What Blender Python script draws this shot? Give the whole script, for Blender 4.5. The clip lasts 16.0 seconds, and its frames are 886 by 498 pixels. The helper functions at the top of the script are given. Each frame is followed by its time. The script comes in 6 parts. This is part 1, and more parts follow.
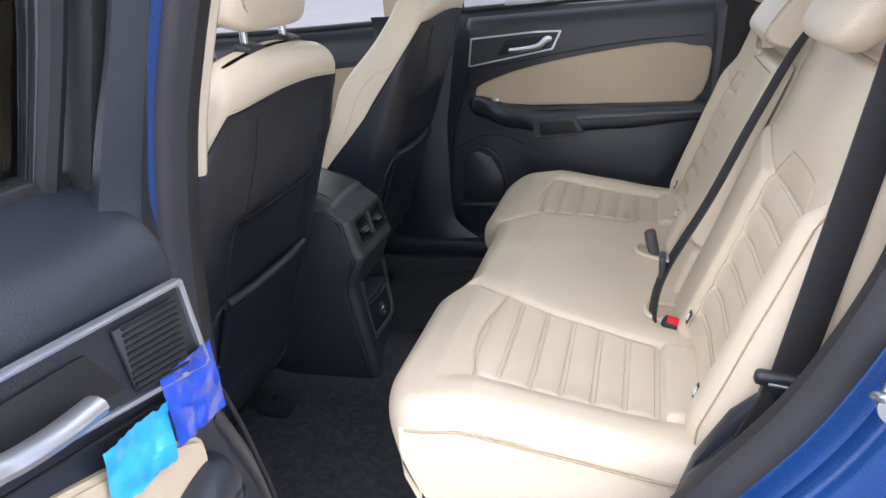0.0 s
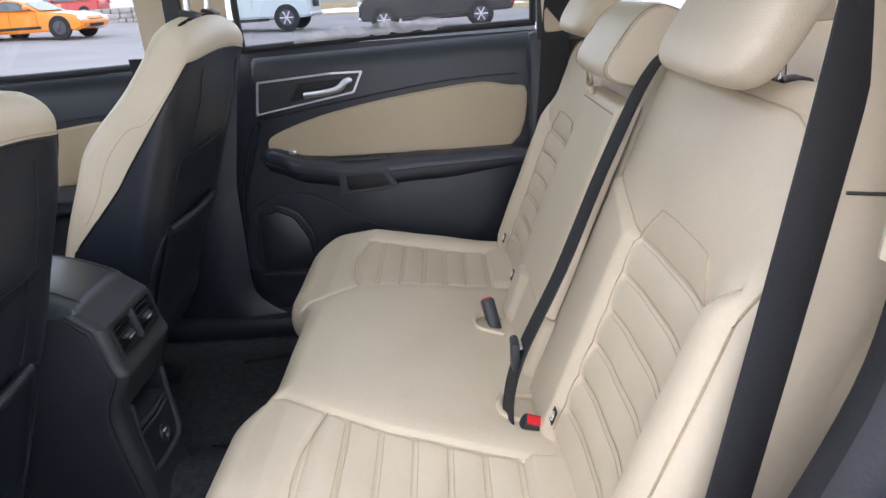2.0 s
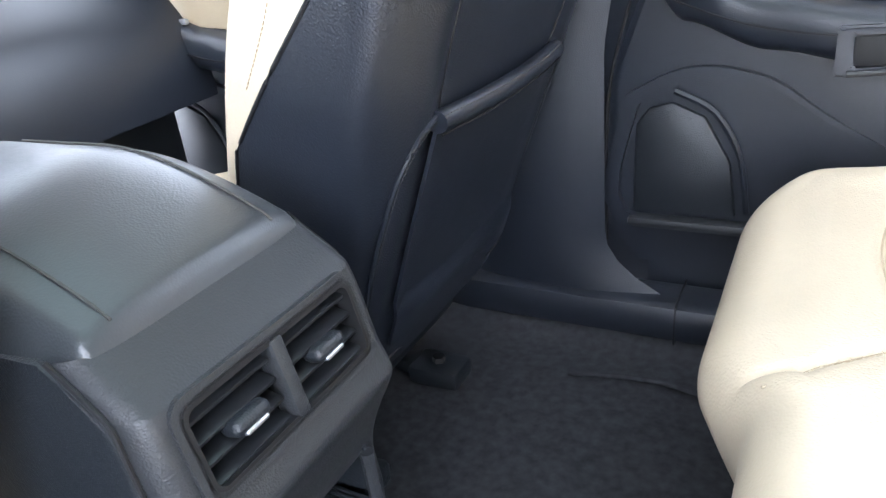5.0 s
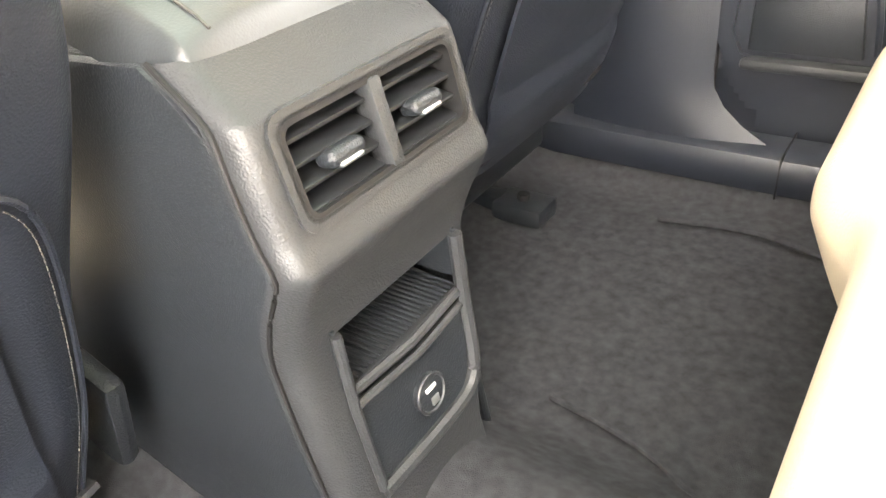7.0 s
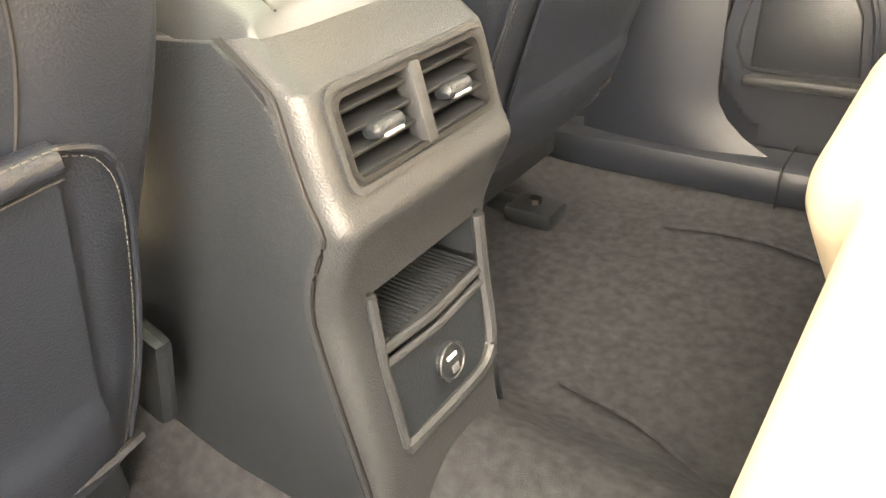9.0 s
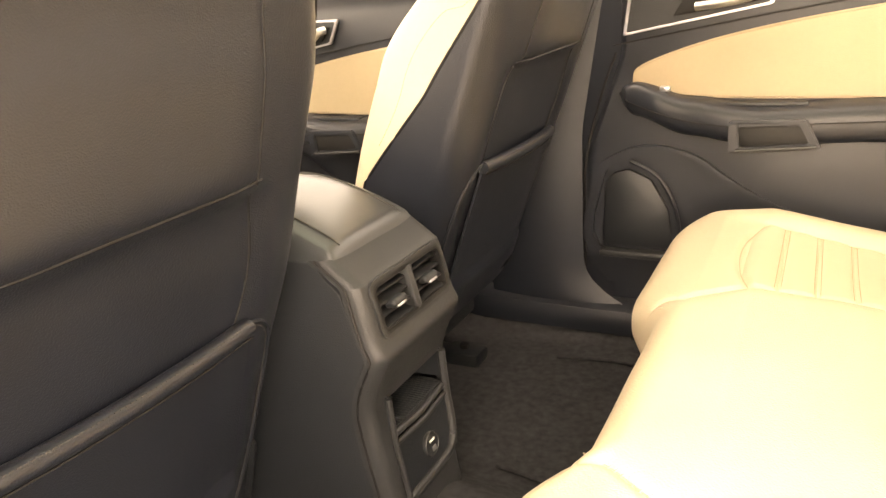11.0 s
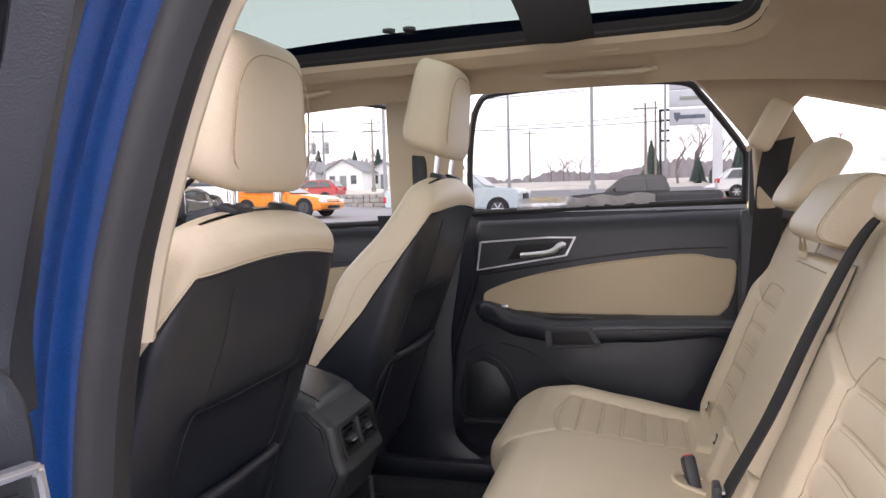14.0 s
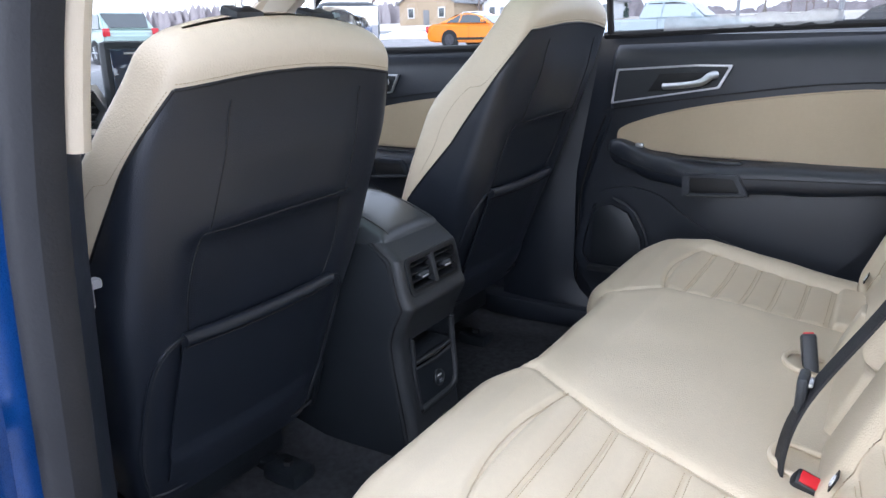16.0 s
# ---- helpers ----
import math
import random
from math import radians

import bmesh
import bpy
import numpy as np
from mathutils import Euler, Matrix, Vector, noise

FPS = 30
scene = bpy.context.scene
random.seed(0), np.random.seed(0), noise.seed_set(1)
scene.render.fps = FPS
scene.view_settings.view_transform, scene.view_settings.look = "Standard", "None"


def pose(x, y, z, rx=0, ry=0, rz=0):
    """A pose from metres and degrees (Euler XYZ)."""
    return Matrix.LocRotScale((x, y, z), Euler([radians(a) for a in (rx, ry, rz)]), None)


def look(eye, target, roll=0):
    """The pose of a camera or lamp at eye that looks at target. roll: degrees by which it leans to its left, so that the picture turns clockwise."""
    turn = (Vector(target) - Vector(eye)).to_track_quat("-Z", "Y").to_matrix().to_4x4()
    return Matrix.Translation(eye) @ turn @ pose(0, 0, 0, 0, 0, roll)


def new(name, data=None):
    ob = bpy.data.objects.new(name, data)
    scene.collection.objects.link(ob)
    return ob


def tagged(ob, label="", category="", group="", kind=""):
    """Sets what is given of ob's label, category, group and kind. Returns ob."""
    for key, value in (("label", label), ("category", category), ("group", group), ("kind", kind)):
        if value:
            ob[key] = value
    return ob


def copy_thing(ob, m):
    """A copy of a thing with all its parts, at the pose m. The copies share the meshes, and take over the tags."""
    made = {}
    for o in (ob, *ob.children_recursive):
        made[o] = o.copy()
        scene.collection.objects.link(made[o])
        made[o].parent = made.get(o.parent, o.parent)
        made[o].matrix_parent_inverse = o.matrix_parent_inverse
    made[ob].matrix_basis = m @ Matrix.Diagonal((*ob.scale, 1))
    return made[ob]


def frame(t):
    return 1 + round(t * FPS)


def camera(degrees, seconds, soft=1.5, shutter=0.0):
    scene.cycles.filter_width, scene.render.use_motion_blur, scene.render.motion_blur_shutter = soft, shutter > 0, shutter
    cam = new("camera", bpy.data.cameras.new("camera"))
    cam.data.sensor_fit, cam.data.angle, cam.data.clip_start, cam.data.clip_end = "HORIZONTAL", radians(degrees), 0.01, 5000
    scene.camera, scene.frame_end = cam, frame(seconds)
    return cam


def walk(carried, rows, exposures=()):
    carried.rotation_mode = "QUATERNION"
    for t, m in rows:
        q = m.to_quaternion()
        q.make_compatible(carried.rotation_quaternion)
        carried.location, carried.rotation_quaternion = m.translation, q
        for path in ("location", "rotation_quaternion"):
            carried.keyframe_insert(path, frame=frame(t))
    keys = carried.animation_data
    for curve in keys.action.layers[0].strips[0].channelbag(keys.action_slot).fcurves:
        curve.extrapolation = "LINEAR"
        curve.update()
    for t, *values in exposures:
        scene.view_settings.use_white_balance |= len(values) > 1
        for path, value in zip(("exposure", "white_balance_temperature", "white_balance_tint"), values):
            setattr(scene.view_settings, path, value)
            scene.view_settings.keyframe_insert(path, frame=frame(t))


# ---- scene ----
cam = camera(62.8, 16.0)
PATH = [
    (0, (0.29, 0.258, 1.436), (-0.243, 2.041, 0.702), -4.6),
    (0.5, (0.265, 0.208, 1.435), (-0.13, 2.037, 0.727), -4.6),
    (1, (0.254, 0.231, 1.424), (-0.006, 2.093, 0.74), -4.4),
    (1.5, (0.243, 0.395, 1.401), (0.101, 2.274, 0.732), -4.2),
    (2, (0.238, 0.609, 1.399), (0.209, 2.493, 0.731), -4.1),
    (2.5, (0.222, 0.779, 1.394), (0.27, 2.663, 0.723), -4.0),
    (3, (0.136, 1.03, 1.402), (0.226, 2.908, 0.721), -4.4),
    (3.5, (0.097, 1.23, 1.36), (0.101, 3.115, 0.69), -5.0),
    (4, (0.014, 1.411, 1.26), (-0.137, 3.3, 0.618), -4.6),
    (4.5, (-0.052, 1.539, 1.215), (-0.588, 3.314, 0.464), -5.8),
    (5, (-0.079, 1.595, 1.115), (-0.974, 3.165, 0.257), -6.3),
    (7.3, (-0.088, 1.552, 1.017), (-1.114, 2.871, -0.083), -6.0),
    (7.5, (-0.085, 1.546, 1.015), (-1.113, 2.86, -0.089), -5.7),
    (8, (-0.076, 1.53, 1.014), (-1.114, 2.837, -0.089), -5.5),
    (8.2, (-0.073, 1.519, 1.013), (-1.109, 2.83, -0.087), -5.4),
    (10.5, (0.001, 1.344, 1.038), (-0.998, 2.9, 0.276), -4.8),
    (11, (0.088, 1.113, 1.196), (-0.811, 2.778, 0.547), -4.4),
    (11.5, (0.212, 0.857, 1.299), (-0.639, 2.622, 0.896), -3.0),
    (12, (0.237, 0.672, 1.36), (-0.523, 2.515, 1.196), -2.1),
    (12.5, (0.228, 0.515, 1.371), (-0.395, 2.414, 1.312), -1.8),
    (13, (0.218, 0.458, 1.346), (-0.274, 2.396, 1.281), -1.7),
    (13.5, (0.189, 0.443, 1.327), (-0.248, 2.393, 1.245), -1.6),
    (14, (0.215, 0.447, 1.331), (-0.318, 2.37, 1.192), -1.5),
    (14.5, (0.286, 0.512, 1.321), (-0.41, 2.373, 1.093), -1.0),
    (15, (0.422, 0.623, 1.288), (-0.46, 2.383, 0.932), -0.9),
    (15.5, (0.452, 0.658, 1.279), (-0.533, 2.33, 0.793), -1.0),
    (16, (0.383, 0.695, 1.289), (-0.628, 2.325, 0.724), -1.1),
]
# ---- light ----
EXPOSURE = [(0.0, 1.2, 6350, 17), (1.0, 1.1, 6450, 18), (2.5, 1.25, 6200, 14), (3.5, 1.55, 6050, 15), (4.0, 1.8, 5950, 14), (5.0, 2.9, 6100, 12), (7.5, 4.7, 8900, 12), (8.0, 4.75, 9100, 12),
            (10.5, 4.2, 12500, 16), (11.0, 3.0, 12500, 20), (11.5, 2.1, 8100, 11), (12.0, 1.05, 7000, 24), (14.0, 1.0, 7100, 21), (15.0, 1.05, 6500, 15), (16.0, 1.35, 5900, 13)]
walk(cam, [(t, look(eye, target, roll)) for t, eye, target, roll in PATH], EXPOSURE)

world = bpy.data.worlds.new("overcast_sky")
scene.world = world
world.use_nodes = True
wn, wl = world.node_tree.nodes, world.node_tree.links
wn.clear()
sky = wn.new("ShaderNodeTexSky")
sky.sky_type, sky.sun_disc = "NISHITA", False
sky.sun_elevation, sky.sun_rotation = radians(42), radians(200)
sky.air_density, sky.dust_density = 1.0, 1.0
grey = wn.new("ShaderNodeHueSaturation")
grey.inputs["Saturation"].default_value = 0.5
cloud = wn.new("ShaderNodeMix")
cloud.data_type = "RGBA"
cloud.inputs[0].default_value = 0.75
cloud.inputs[7].default_value = (5.6, 6.0, 6.7, 1)
back = wn.new("ShaderNodeBackground")
back.inputs["Strength"].default_value = 0.34
wout = wn.new("ShaderNodeOutputWorld")
wl.new(sky.outputs[0], grey.inputs["Color"])
wl.new(grey.outputs[0], cloud.inputs[6])
wl.new(cloud.outputs[2], back.inputs["Color"])
wl.new(back.outputs[0], wout.inputs["Surface"])
sun_data = bpy.data.lights.new("sun", "SUN")
sun_data.energy, sun_data.angle, sun_data.color = 0.25, radians(60), (1.0, 0.97, 0.93)
sun = new("sun", sun_data)
sun.matrix_world = look((0, -20, 20), (0, 0, 0.5))


# ---- materials ----
def mat(name, color, rough=0.5, metal=0.0, var=0.12, vscale=6.0, bump=0.0, bscale=300.0, coat=0.0, cell=False, spec=0.5, dust=0.0):
    m = bpy.data.materials.new(name)
    m.use_nodes = True
    n, l = m.node_tree.nodes, m.node_tree.links
    b = n["Principled BSDF"]
    b.inputs["Roughness"].default_value = rough
    b.inputs["Metallic"].default_value = metal
    b.inputs["Coat Weight"].default_value = coat
    b.inputs["Coat Roughness"].default_value = 0.05
    b.inputs["Specular IOR Level"].default_value = spec
    tc = n.new("ShaderNodeTexCoord")
    big = n.new("ShaderNodeTexNoise")
    big.inputs["Scale"].default_value, big.inputs["Detail"].default_value = vscale, 5
    l.new(tc.outputs["Object"], big.inputs["Vector"])
    fine = n.new("ShaderNodeTexNoise")
    fine.inputs["Scale"].default_value, fine.inputs["Detail"].default_value = vscale * 18, 3
    l.new(tc.outputs["Object"], fine.inputs["Vector"])
    mixn = n.new("ShaderNodeMath")
    mixn.operation = "MULTIPLY_ADD"
    mixn.inputs[1].default_value = 0.4
    l.new(fine.outputs[0], mixn.inputs[0])
    l.new(big.outputs[0], mixn.inputs[2])
    ramp = n.new("ShaderNodeValToRGB")
    ramp.color_ramp.elements[0].position, ramp.color_ramp.elements[1].position = 0.35, 1.0
    lo = [max(0.0, c * (1 - var)) for c in color]
    hi = [min(1.0, c * (1 + var) + dust) for c in color]
    ramp.color_ramp.elements[0].color = (*lo, 1)
    ramp.color_ramp.elements[1].color = (*hi, 1)
    l.new(mixn.outputs[0], ramp.inputs[0])
    l.new(ramp.outputs[0], b.inputs["Base Color"])
    rr = n.new("ShaderNodeMapRange")
    rr.inputs["To Min"].default_value, rr.inputs["To Max"].default_value = max(0.02, rough * 0.85), min(1.0, rough * 1.15)
    l.new(fine.outputs[0], rr.inputs["Value"])
    l.new(rr.outputs[0], b.inputs["Roughness"])
    if bump:
        if cell:
            t = n.new("ShaderNodeTexVoronoi")
            t.feature = "SMOOTH_F1"
        else:
            t = n.new("ShaderNodeTexNoise")
            t.inputs["Detail"].default_value = 4
        t.inputs["Scale"].default_value = bscale
        l.new(tc.outputs["Object"], t.inputs["Vector"])
        bp = n.new("ShaderNodeBump")
        bp.inputs["Strength"].default_value, bp.inputs["Distance"].default_value = bump, 0.002
        l.new(t.outputs[0], bp.inputs["Height"])
        l.new(bp.outputs[0], b.inputs["Normal"])
    return m


def glass(name, tint, gloss=0.05, ior=0.0):
    m = bpy.data.materials.new(name)
    m.use_nodes = True
    n, l = m.node_tree.nodes, m.node_tree.links
    n.clear()
    tr = n.new("ShaderNodeBsdfTransparent")
    tr.inputs[0].default_value = (*tint, 1)
    gl = n.new("ShaderNodeBsdfGlossy")
    gl.inputs["Roughness"].default_value = 0.02
    mx = n.new("ShaderNodeMixShader")
    mx.inputs[0].default_value = gloss
    if ior:
        fr = n.new("ShaderNodeFresnel")
        fr.inputs["IOR"].default_value = ior
        l.new(fr.outputs[0], mx.inputs[0])
    out = n.new("ShaderNodeOutputMaterial")
    l.new(tr.outputs[0], mx.inputs[1])
    l.new(gl.outputs[0], mx.inputs[2])
    l.new(mx.outputs[0], out.inputs[0])
    return m


BEIGE = mat("cream_leather", (0.62, 0.525, 0.388), 0.42, var=0.06, vscale=5, bump=0.25, bscale=420, cell=True)
BLACK = mat("black_leather", (0.012, 0.015, 0.022), 0.35, spec=0.75, var=0.2, vscale=6, bump=0.22, bscale=620, cell=True)
PLASTIC = mat("black_plastic", (0.014, 0.017, 0.021), 0.42, spec=0.6, var=0.15, vscale=9, bump=0.3, bscale=600, cell=True)
SOFT = mat("soft_black_vinyl", (0.013, 0.0165, 0.024), 0.40, spec=0.65, var=0.15, vscale=7, bump=0.16, bscale=700, cell=True)
GREYP = mat("charcoal_trim", (0.029, 0.031, 0.034), 0.42, var=0.12, vscale=9, bump=0.25, bscale=620, cell=True)
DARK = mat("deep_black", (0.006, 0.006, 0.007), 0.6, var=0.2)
RUBBER = mat("weatherstrip_rubber", (0.015, 0.015, 0.017), 0.6, var=0.25, vscale=12, bump=0.3, bscale=200)
CARPET = mat("black_carpet", (0.044, 0.045, 0.050), 0.95, var=0.45, vscale=70, bump=1.0, bscale=900, spec=0.1)
LIDM = mat("smooth_black_vinyl", (0.034, 0.038, 0.042), 0.34, spec=0.8, var=0.15, vscale=8, bump=0.10, bscale=620, cell=True)
LINER = mat("beige_headliner", (0.52, 0.42, 0.305), 0.9, var=0.06, vscale=8, bump=0.3, bscale=700, spec=0.15)
TRIMB = mat("beige_trim_plastic", (0.62, 0.52, 0.385), 0.5, var=0.05, vscale=8, bump=0.2, bscale=500)
INSERT = mat("beige_door_vinyl", (0.50, 0.405, 0.275), 0.45, var=0.06, vscale=6, bump=0.25, bscale=420, cell=True)
BLUE = mat("blue_metallic_paint", (0.003, 0.040, 0.165), 0.28, metal=0.3, var=0.15, vscale=60, coat=0.25)
CHROME = mat("chrome", (0.75, 0.76, 0.78), 0.12, metal=1.0, var=0.05)
SATIN = mat("satin_silver", (0.62, 0.63, 0.65), 0.3, metal=0.9, var=0.06, vscale=30)
STEEL = mat("galvanised_steel", (0.55, 0.56, 0.58), 0.32, metal=1.0, var=0.15, vscale=25)
BELT = mat("black_webbing", (0.016, 0.016, 0.018), 0.75, var=0.2, vscale=30, bump=0.8, bscale=500)
THREAD = mat("dark_stitching", (0.055, 0.053, 0.050), 0.8, var=0.3, vscale=200)
PALETH = mat("tan_stitching", (0.42, 0.33, 0.21), 0.8, var=0.2, vscale=200)
SEWN = mat("cream_seam", (0.47, 0.385, 0.270), 0.7, var=0.12, vscale=120)
SLAT = mat("vent_black", (0.012, 0.013, 0.015), 0.35, var=0.1)
RED = mat("red_plastic", (0.65, 0.02, 0.03), 0.35)
WHITE = mat("white_print", (0.8, 0.8, 0.8), 0.5, var=0.03)
GLASS = glass("clear_glass", (0.53, 0.54, 0.54))
TINTED = glass("tinted_glass", (0.150, 0.185, 0.165), 0.03)
REARGL = glass("privacy_glass", (0.39, 0.40, 0.41))
CLEARGL = glass("door_glass", (0.80, 0.82, 0.83), 0.05, 1.5)



# ---- mesh helpers ----
def part(name, bm, material, parent=None, label="", smooth=True, m=None):
    """One mesh object from a bmesh, under a thing or a part."""
    if m is not None:
        bmesh.ops.transform(bm, matrix=m, verts=bm.verts)
    bmesh.ops.recalc_face_normals(bm, faces=bm.faces)
    me = bpy.data.meshes.new(name)
    bm.to_mesh(me)
    bm.free()
    me.materials.append(material)
    if smooth:
        me.polygons.foreach_set("use_smooth", [True] * len(me.polygons))
        me.set_sharp_from_angle(angle=radians(38))
    ob = new(name, me)
    if parent is not None:
        ob.parent = parent
    if label:
        tagged(ob, label)
    return ob


def thing(name, m, label, category, group="", kind=""):
    e = new(name)
    e.empty_display_size = 0.1
    e.matrix_basis = m
    return tagged(e, label, category, group, kind)


def surf(fn, nu, nv, closed=False, keep=None, cap=False):
    """A bmesh from fn(u, v), u and v from 0 to 1; keep(u, v, point) picks faces."""
    bm = bmesh.new()
    rows = []
    for j in range(nv + 1):
        rows.append([bm.verts.new(fn(i / nu, j / nv)) for i in range(nu if closed else nu + 1)])
    for j in range(nv):
        for i in range(nu):
            k = (i + 1) % nu if closed else i + 1
            q = (rows[j][i], rows[j][k], rows[j + 1][k], rows[j + 1][i])
            if keep:
                c = (q[0].co + q[1].co + q[2].co + q[3].co) / 4
                if not keep((i + 0.5) / nu, (j + 0.5) / nv, c):
                    continue
            bm.faces.new(q)
    if cap:
        for r in (rows[0], rows[-1]):
            bm.faces.new(r)
    loose = [v for v in bm.verts if not v.link_faces]
    bmesh.ops.delete(bm, geom=loose, context="VERTS")
    bmesh.ops.remove_doubles(bm, verts=bm.verts, dist=1e-5)
    return bm


def thick(bm, d):
    bmesh.ops.recalc_face_normals(bm, faces=bm.faces)
    bmesh.ops.solidify(bm, geom=list(bm.faces), thickness=d)
    return bm


def rbox(sx, sy, sz, bevel=0.005, at=(0, 0, 0), seg=2):
    bm = bmesh.new()
    bmesh.ops.create_cube(bm, size=1.0)
    bmesh.ops.scale(bm, vec=(sx, sy, sz), verts=bm.verts)
    if bevel:
        bmesh.ops.bevel(bm, geom=list(bm.edges), offset=bevel, segments=seg, affect="EDGES", profile=0.5)
    bmesh.ops.translate(bm, vec=at, verts=bm.verts)
    return bm


def smooth_path(pts, n=6, closed=False):
    """Catmull-Rom through pts."""
    P = [Vector(p) for p in pts]
    out, c = [], len(P)
    for i in range(c if closed else c - 1):
        if closed:
            a, b, d, e = P[i - 1], P[i], P[(i + 1) % c], P[(i + 2) % c]
        else:
            a, b, d, e = P[max(i - 1, 0)], P[i], P[i + 1], P[min(i + 2, c - 1)]
        for k in range(n):
            t = k / n
            out.append(0.5 * (2 * b + (d - a) * t + (2 * a - 5 * b + 4 * d - e) * t * t + (3 * b - a - 3 * d + e) * t ** 3))
    if not closed:
        out.append(P[-1])
    return out


def tube(pts, r, n=8, closed=False, flat=1.0, up=None):
    """A round rod along pts; r may be a list."""
    bm = bmesh.new()
    rings, c = [], len(pts)
    ref = Vector(up) if up else None
    for i, p in enumerate(pts):
        a = pts[i - 1] if (i or closed) else p
        b = pts[(i + 1) % c] if (i < c - 1 or closed) else p
        t = (b - a).normalized()
        g = ref or (Vector((0, 0, 1)) if abs(t.z) < 0.9 else Vector((1, 0, 0)))
        s = t.cross(g).normalized()
        w = s.cross(t)
        rr = r[i] if isinstance(r, (list, tuple)) else r
        rings.append([bm.verts.new(p + s * (rr * math.cos(2 * math.pi * k / n)) + w * (rr * flat * math.sin(2 * math.pi * k / n))) for k in range(n)])
    for i in range(c if closed else c - 1):
        A, B = rings[i], rings[(i + 1) % c]
        for k in range(n):
            bm.faces.new((A[k], A[(k + 1) % n], B[(k + 1) % n], B[k]))
    if not closed:
        bm.faces.new(rings[0])
        bm.faces.new(rings[-1])
    return bm


def strap(pts, width, side, t=0.0015):
    """Flat webbing along pts; side: the way across it, at each point or for all."""
    bm = bmesh.new()
    rows = []
    for i, p in enumerate(pts):
        s = Vector(side[i] if isinstance(side, list) else side).normalized() * width / 2
        d = (pts[min(i + 1, len(pts) - 1)] - pts[max(i - 1, 0)]).normalized()
        nrm = d.cross(s).normalized() * t
        rows.append([bm.verts.new(v) for v in (p - s - nrm, p - s * 0.92 - nrm * 1.6, p + s * 0.92 - nrm * 1.6, p + s - nrm, p + s + nrm, p + s * 0.92 + nrm * 1.6, p - s * 0.92 + nrm * 1.6, p - s + nrm)])
    for A, B in zip(rows, rows[1:]):
        for k in range(8):
            bm.faces.new((A[k], A[(k + 1) % 8], B[(k + 1) % 8], B[k]))
    bm.faces.new(rows[0])
    bm.faces.new(rows[-1])
    return bm


def prism(outline, depth, bevel=0.0, axis="y", at=0.0):
    """An outline in two axes, pushed along the third: axis 'y' takes (x, z), 'x' takes (y, z), 'z' takes (x, y)."""
    def place(p, d):
        return {"y": (p[0], d, p[1]), "x": (d, p[0], p[1]), "z": (p[0], p[1], d)}[axis]
    bm = bmesh.new()
    A = [bm.verts.new(place(p, at)) for p in outline]
    B = [bm.verts.new(place(p, at + depth)) for p in outline]
    n = len(A)
    bm.faces.new(A)
    bm.faces.new(B[::-1])
    for i in range(n):
        bm.faces.new((A[i], A[(i + 1) % n], B[(i + 1) % n], B[i]))
    bmesh.ops.recalc_face_normals(bm, faces=bm.faces)
    if bevel:
        bmesh.ops.bevel(bm, geom=list(bm.edges), offset=bevel, segments=2, affect="EDGES", profile=0.5)
    return bm


def plate(outline, hole, depth, axis="y", at=0.0):
    """A flat frame between an outline and a hole with as many points."""
    def place(p, d):
        return {"y": (p[0], d, p[1]), "x": (d, p[0], p[1]), "z": (p[0], p[1], d)}[axis]
    bm = bmesh.new()
    L = [[bm.verts.new(place(p, d)) for p in o] for o, d in ((outline, at), (hole, at), (hole, at + depth), (outline, at + depth))]
    n = len(outline)
    for a in range(4):
        for i in range(n):
            bm.faces.new((L[a][i], L[a][(i + 1) % n], L[(a + 1) % 4][(i + 1) % n], L[(a + 1) % 4][i]))
    return bm


def add(bm, other):
    """Joins another bmesh of the same part."""
    me = bpy.data.meshes.new("joined")
    other.to_mesh(me)
    other.free()
    bm.from_mesh(me)
    bpy.data.meshes.remove(me)
    return bm


def lerp(table, s):
    """Smooth value at s from a table of (s, value)."""
    if s <= table[0][0]:
        return table[0][1]
    for (a, x), (b, y) in zip(table, table[1:]):
        if s <= b:
            t = (s - a) / (b - a)
            return x + (y - x) * t * t * (3 - 2 * t)
    return table[-1][1]


def bump01(x, a, b, soft):
    """1 between a and b, falling to 0 over soft on both sides."""
    def st(t):
        t = min(1.0, max(0.0, t))
        return t * t * (3 - 2 * t)
    return st((x - a) / soft + 0.5) * st((b - x) / soft + 0.5)


MID = 1.92      # the car's centreline
ID = Matrix.Identity(4)


def stitches(pts, pitch=0.0052, r=0.0006):
    """A row of separate thread stitches along a path."""
    bm = bmesh.new()
    left, k = 0.0, 0
    for a, b in zip(pts, pts[1:]):
        d = b - a
        L = d.length
        if L < 1e-6:
            continue
        d = d / L
        s = left
        while s < L:
            p = a + d * s
            add(bm, tube([p, p + d * pitch * 0.62], r, 4))
            s += pitch
        left = s - L
    return bm


# ---- front seats ----
SW = [(0, 0.205), (0.15, 0.232), (0.40, 0.268), (0.60, 0.266), (0.795, 0.226)]
ST = [(0, 0.15), (0.2, 0.19), (0.45, 0.17), (0.795, 0.10)]
SH = 0.795


def seat_ring(s):
    W, T, r = lerp(SW, s), lerp(ST, s), 0.045
    k = 0.0
    if s > SH - r:
        q = min(1.0, (s - (SH - r)) / r)
        k = r * (1 - math.sqrt(max(0.0, 1 - q * q)))
    return W - k, max(0.004, T - 2 * k), k


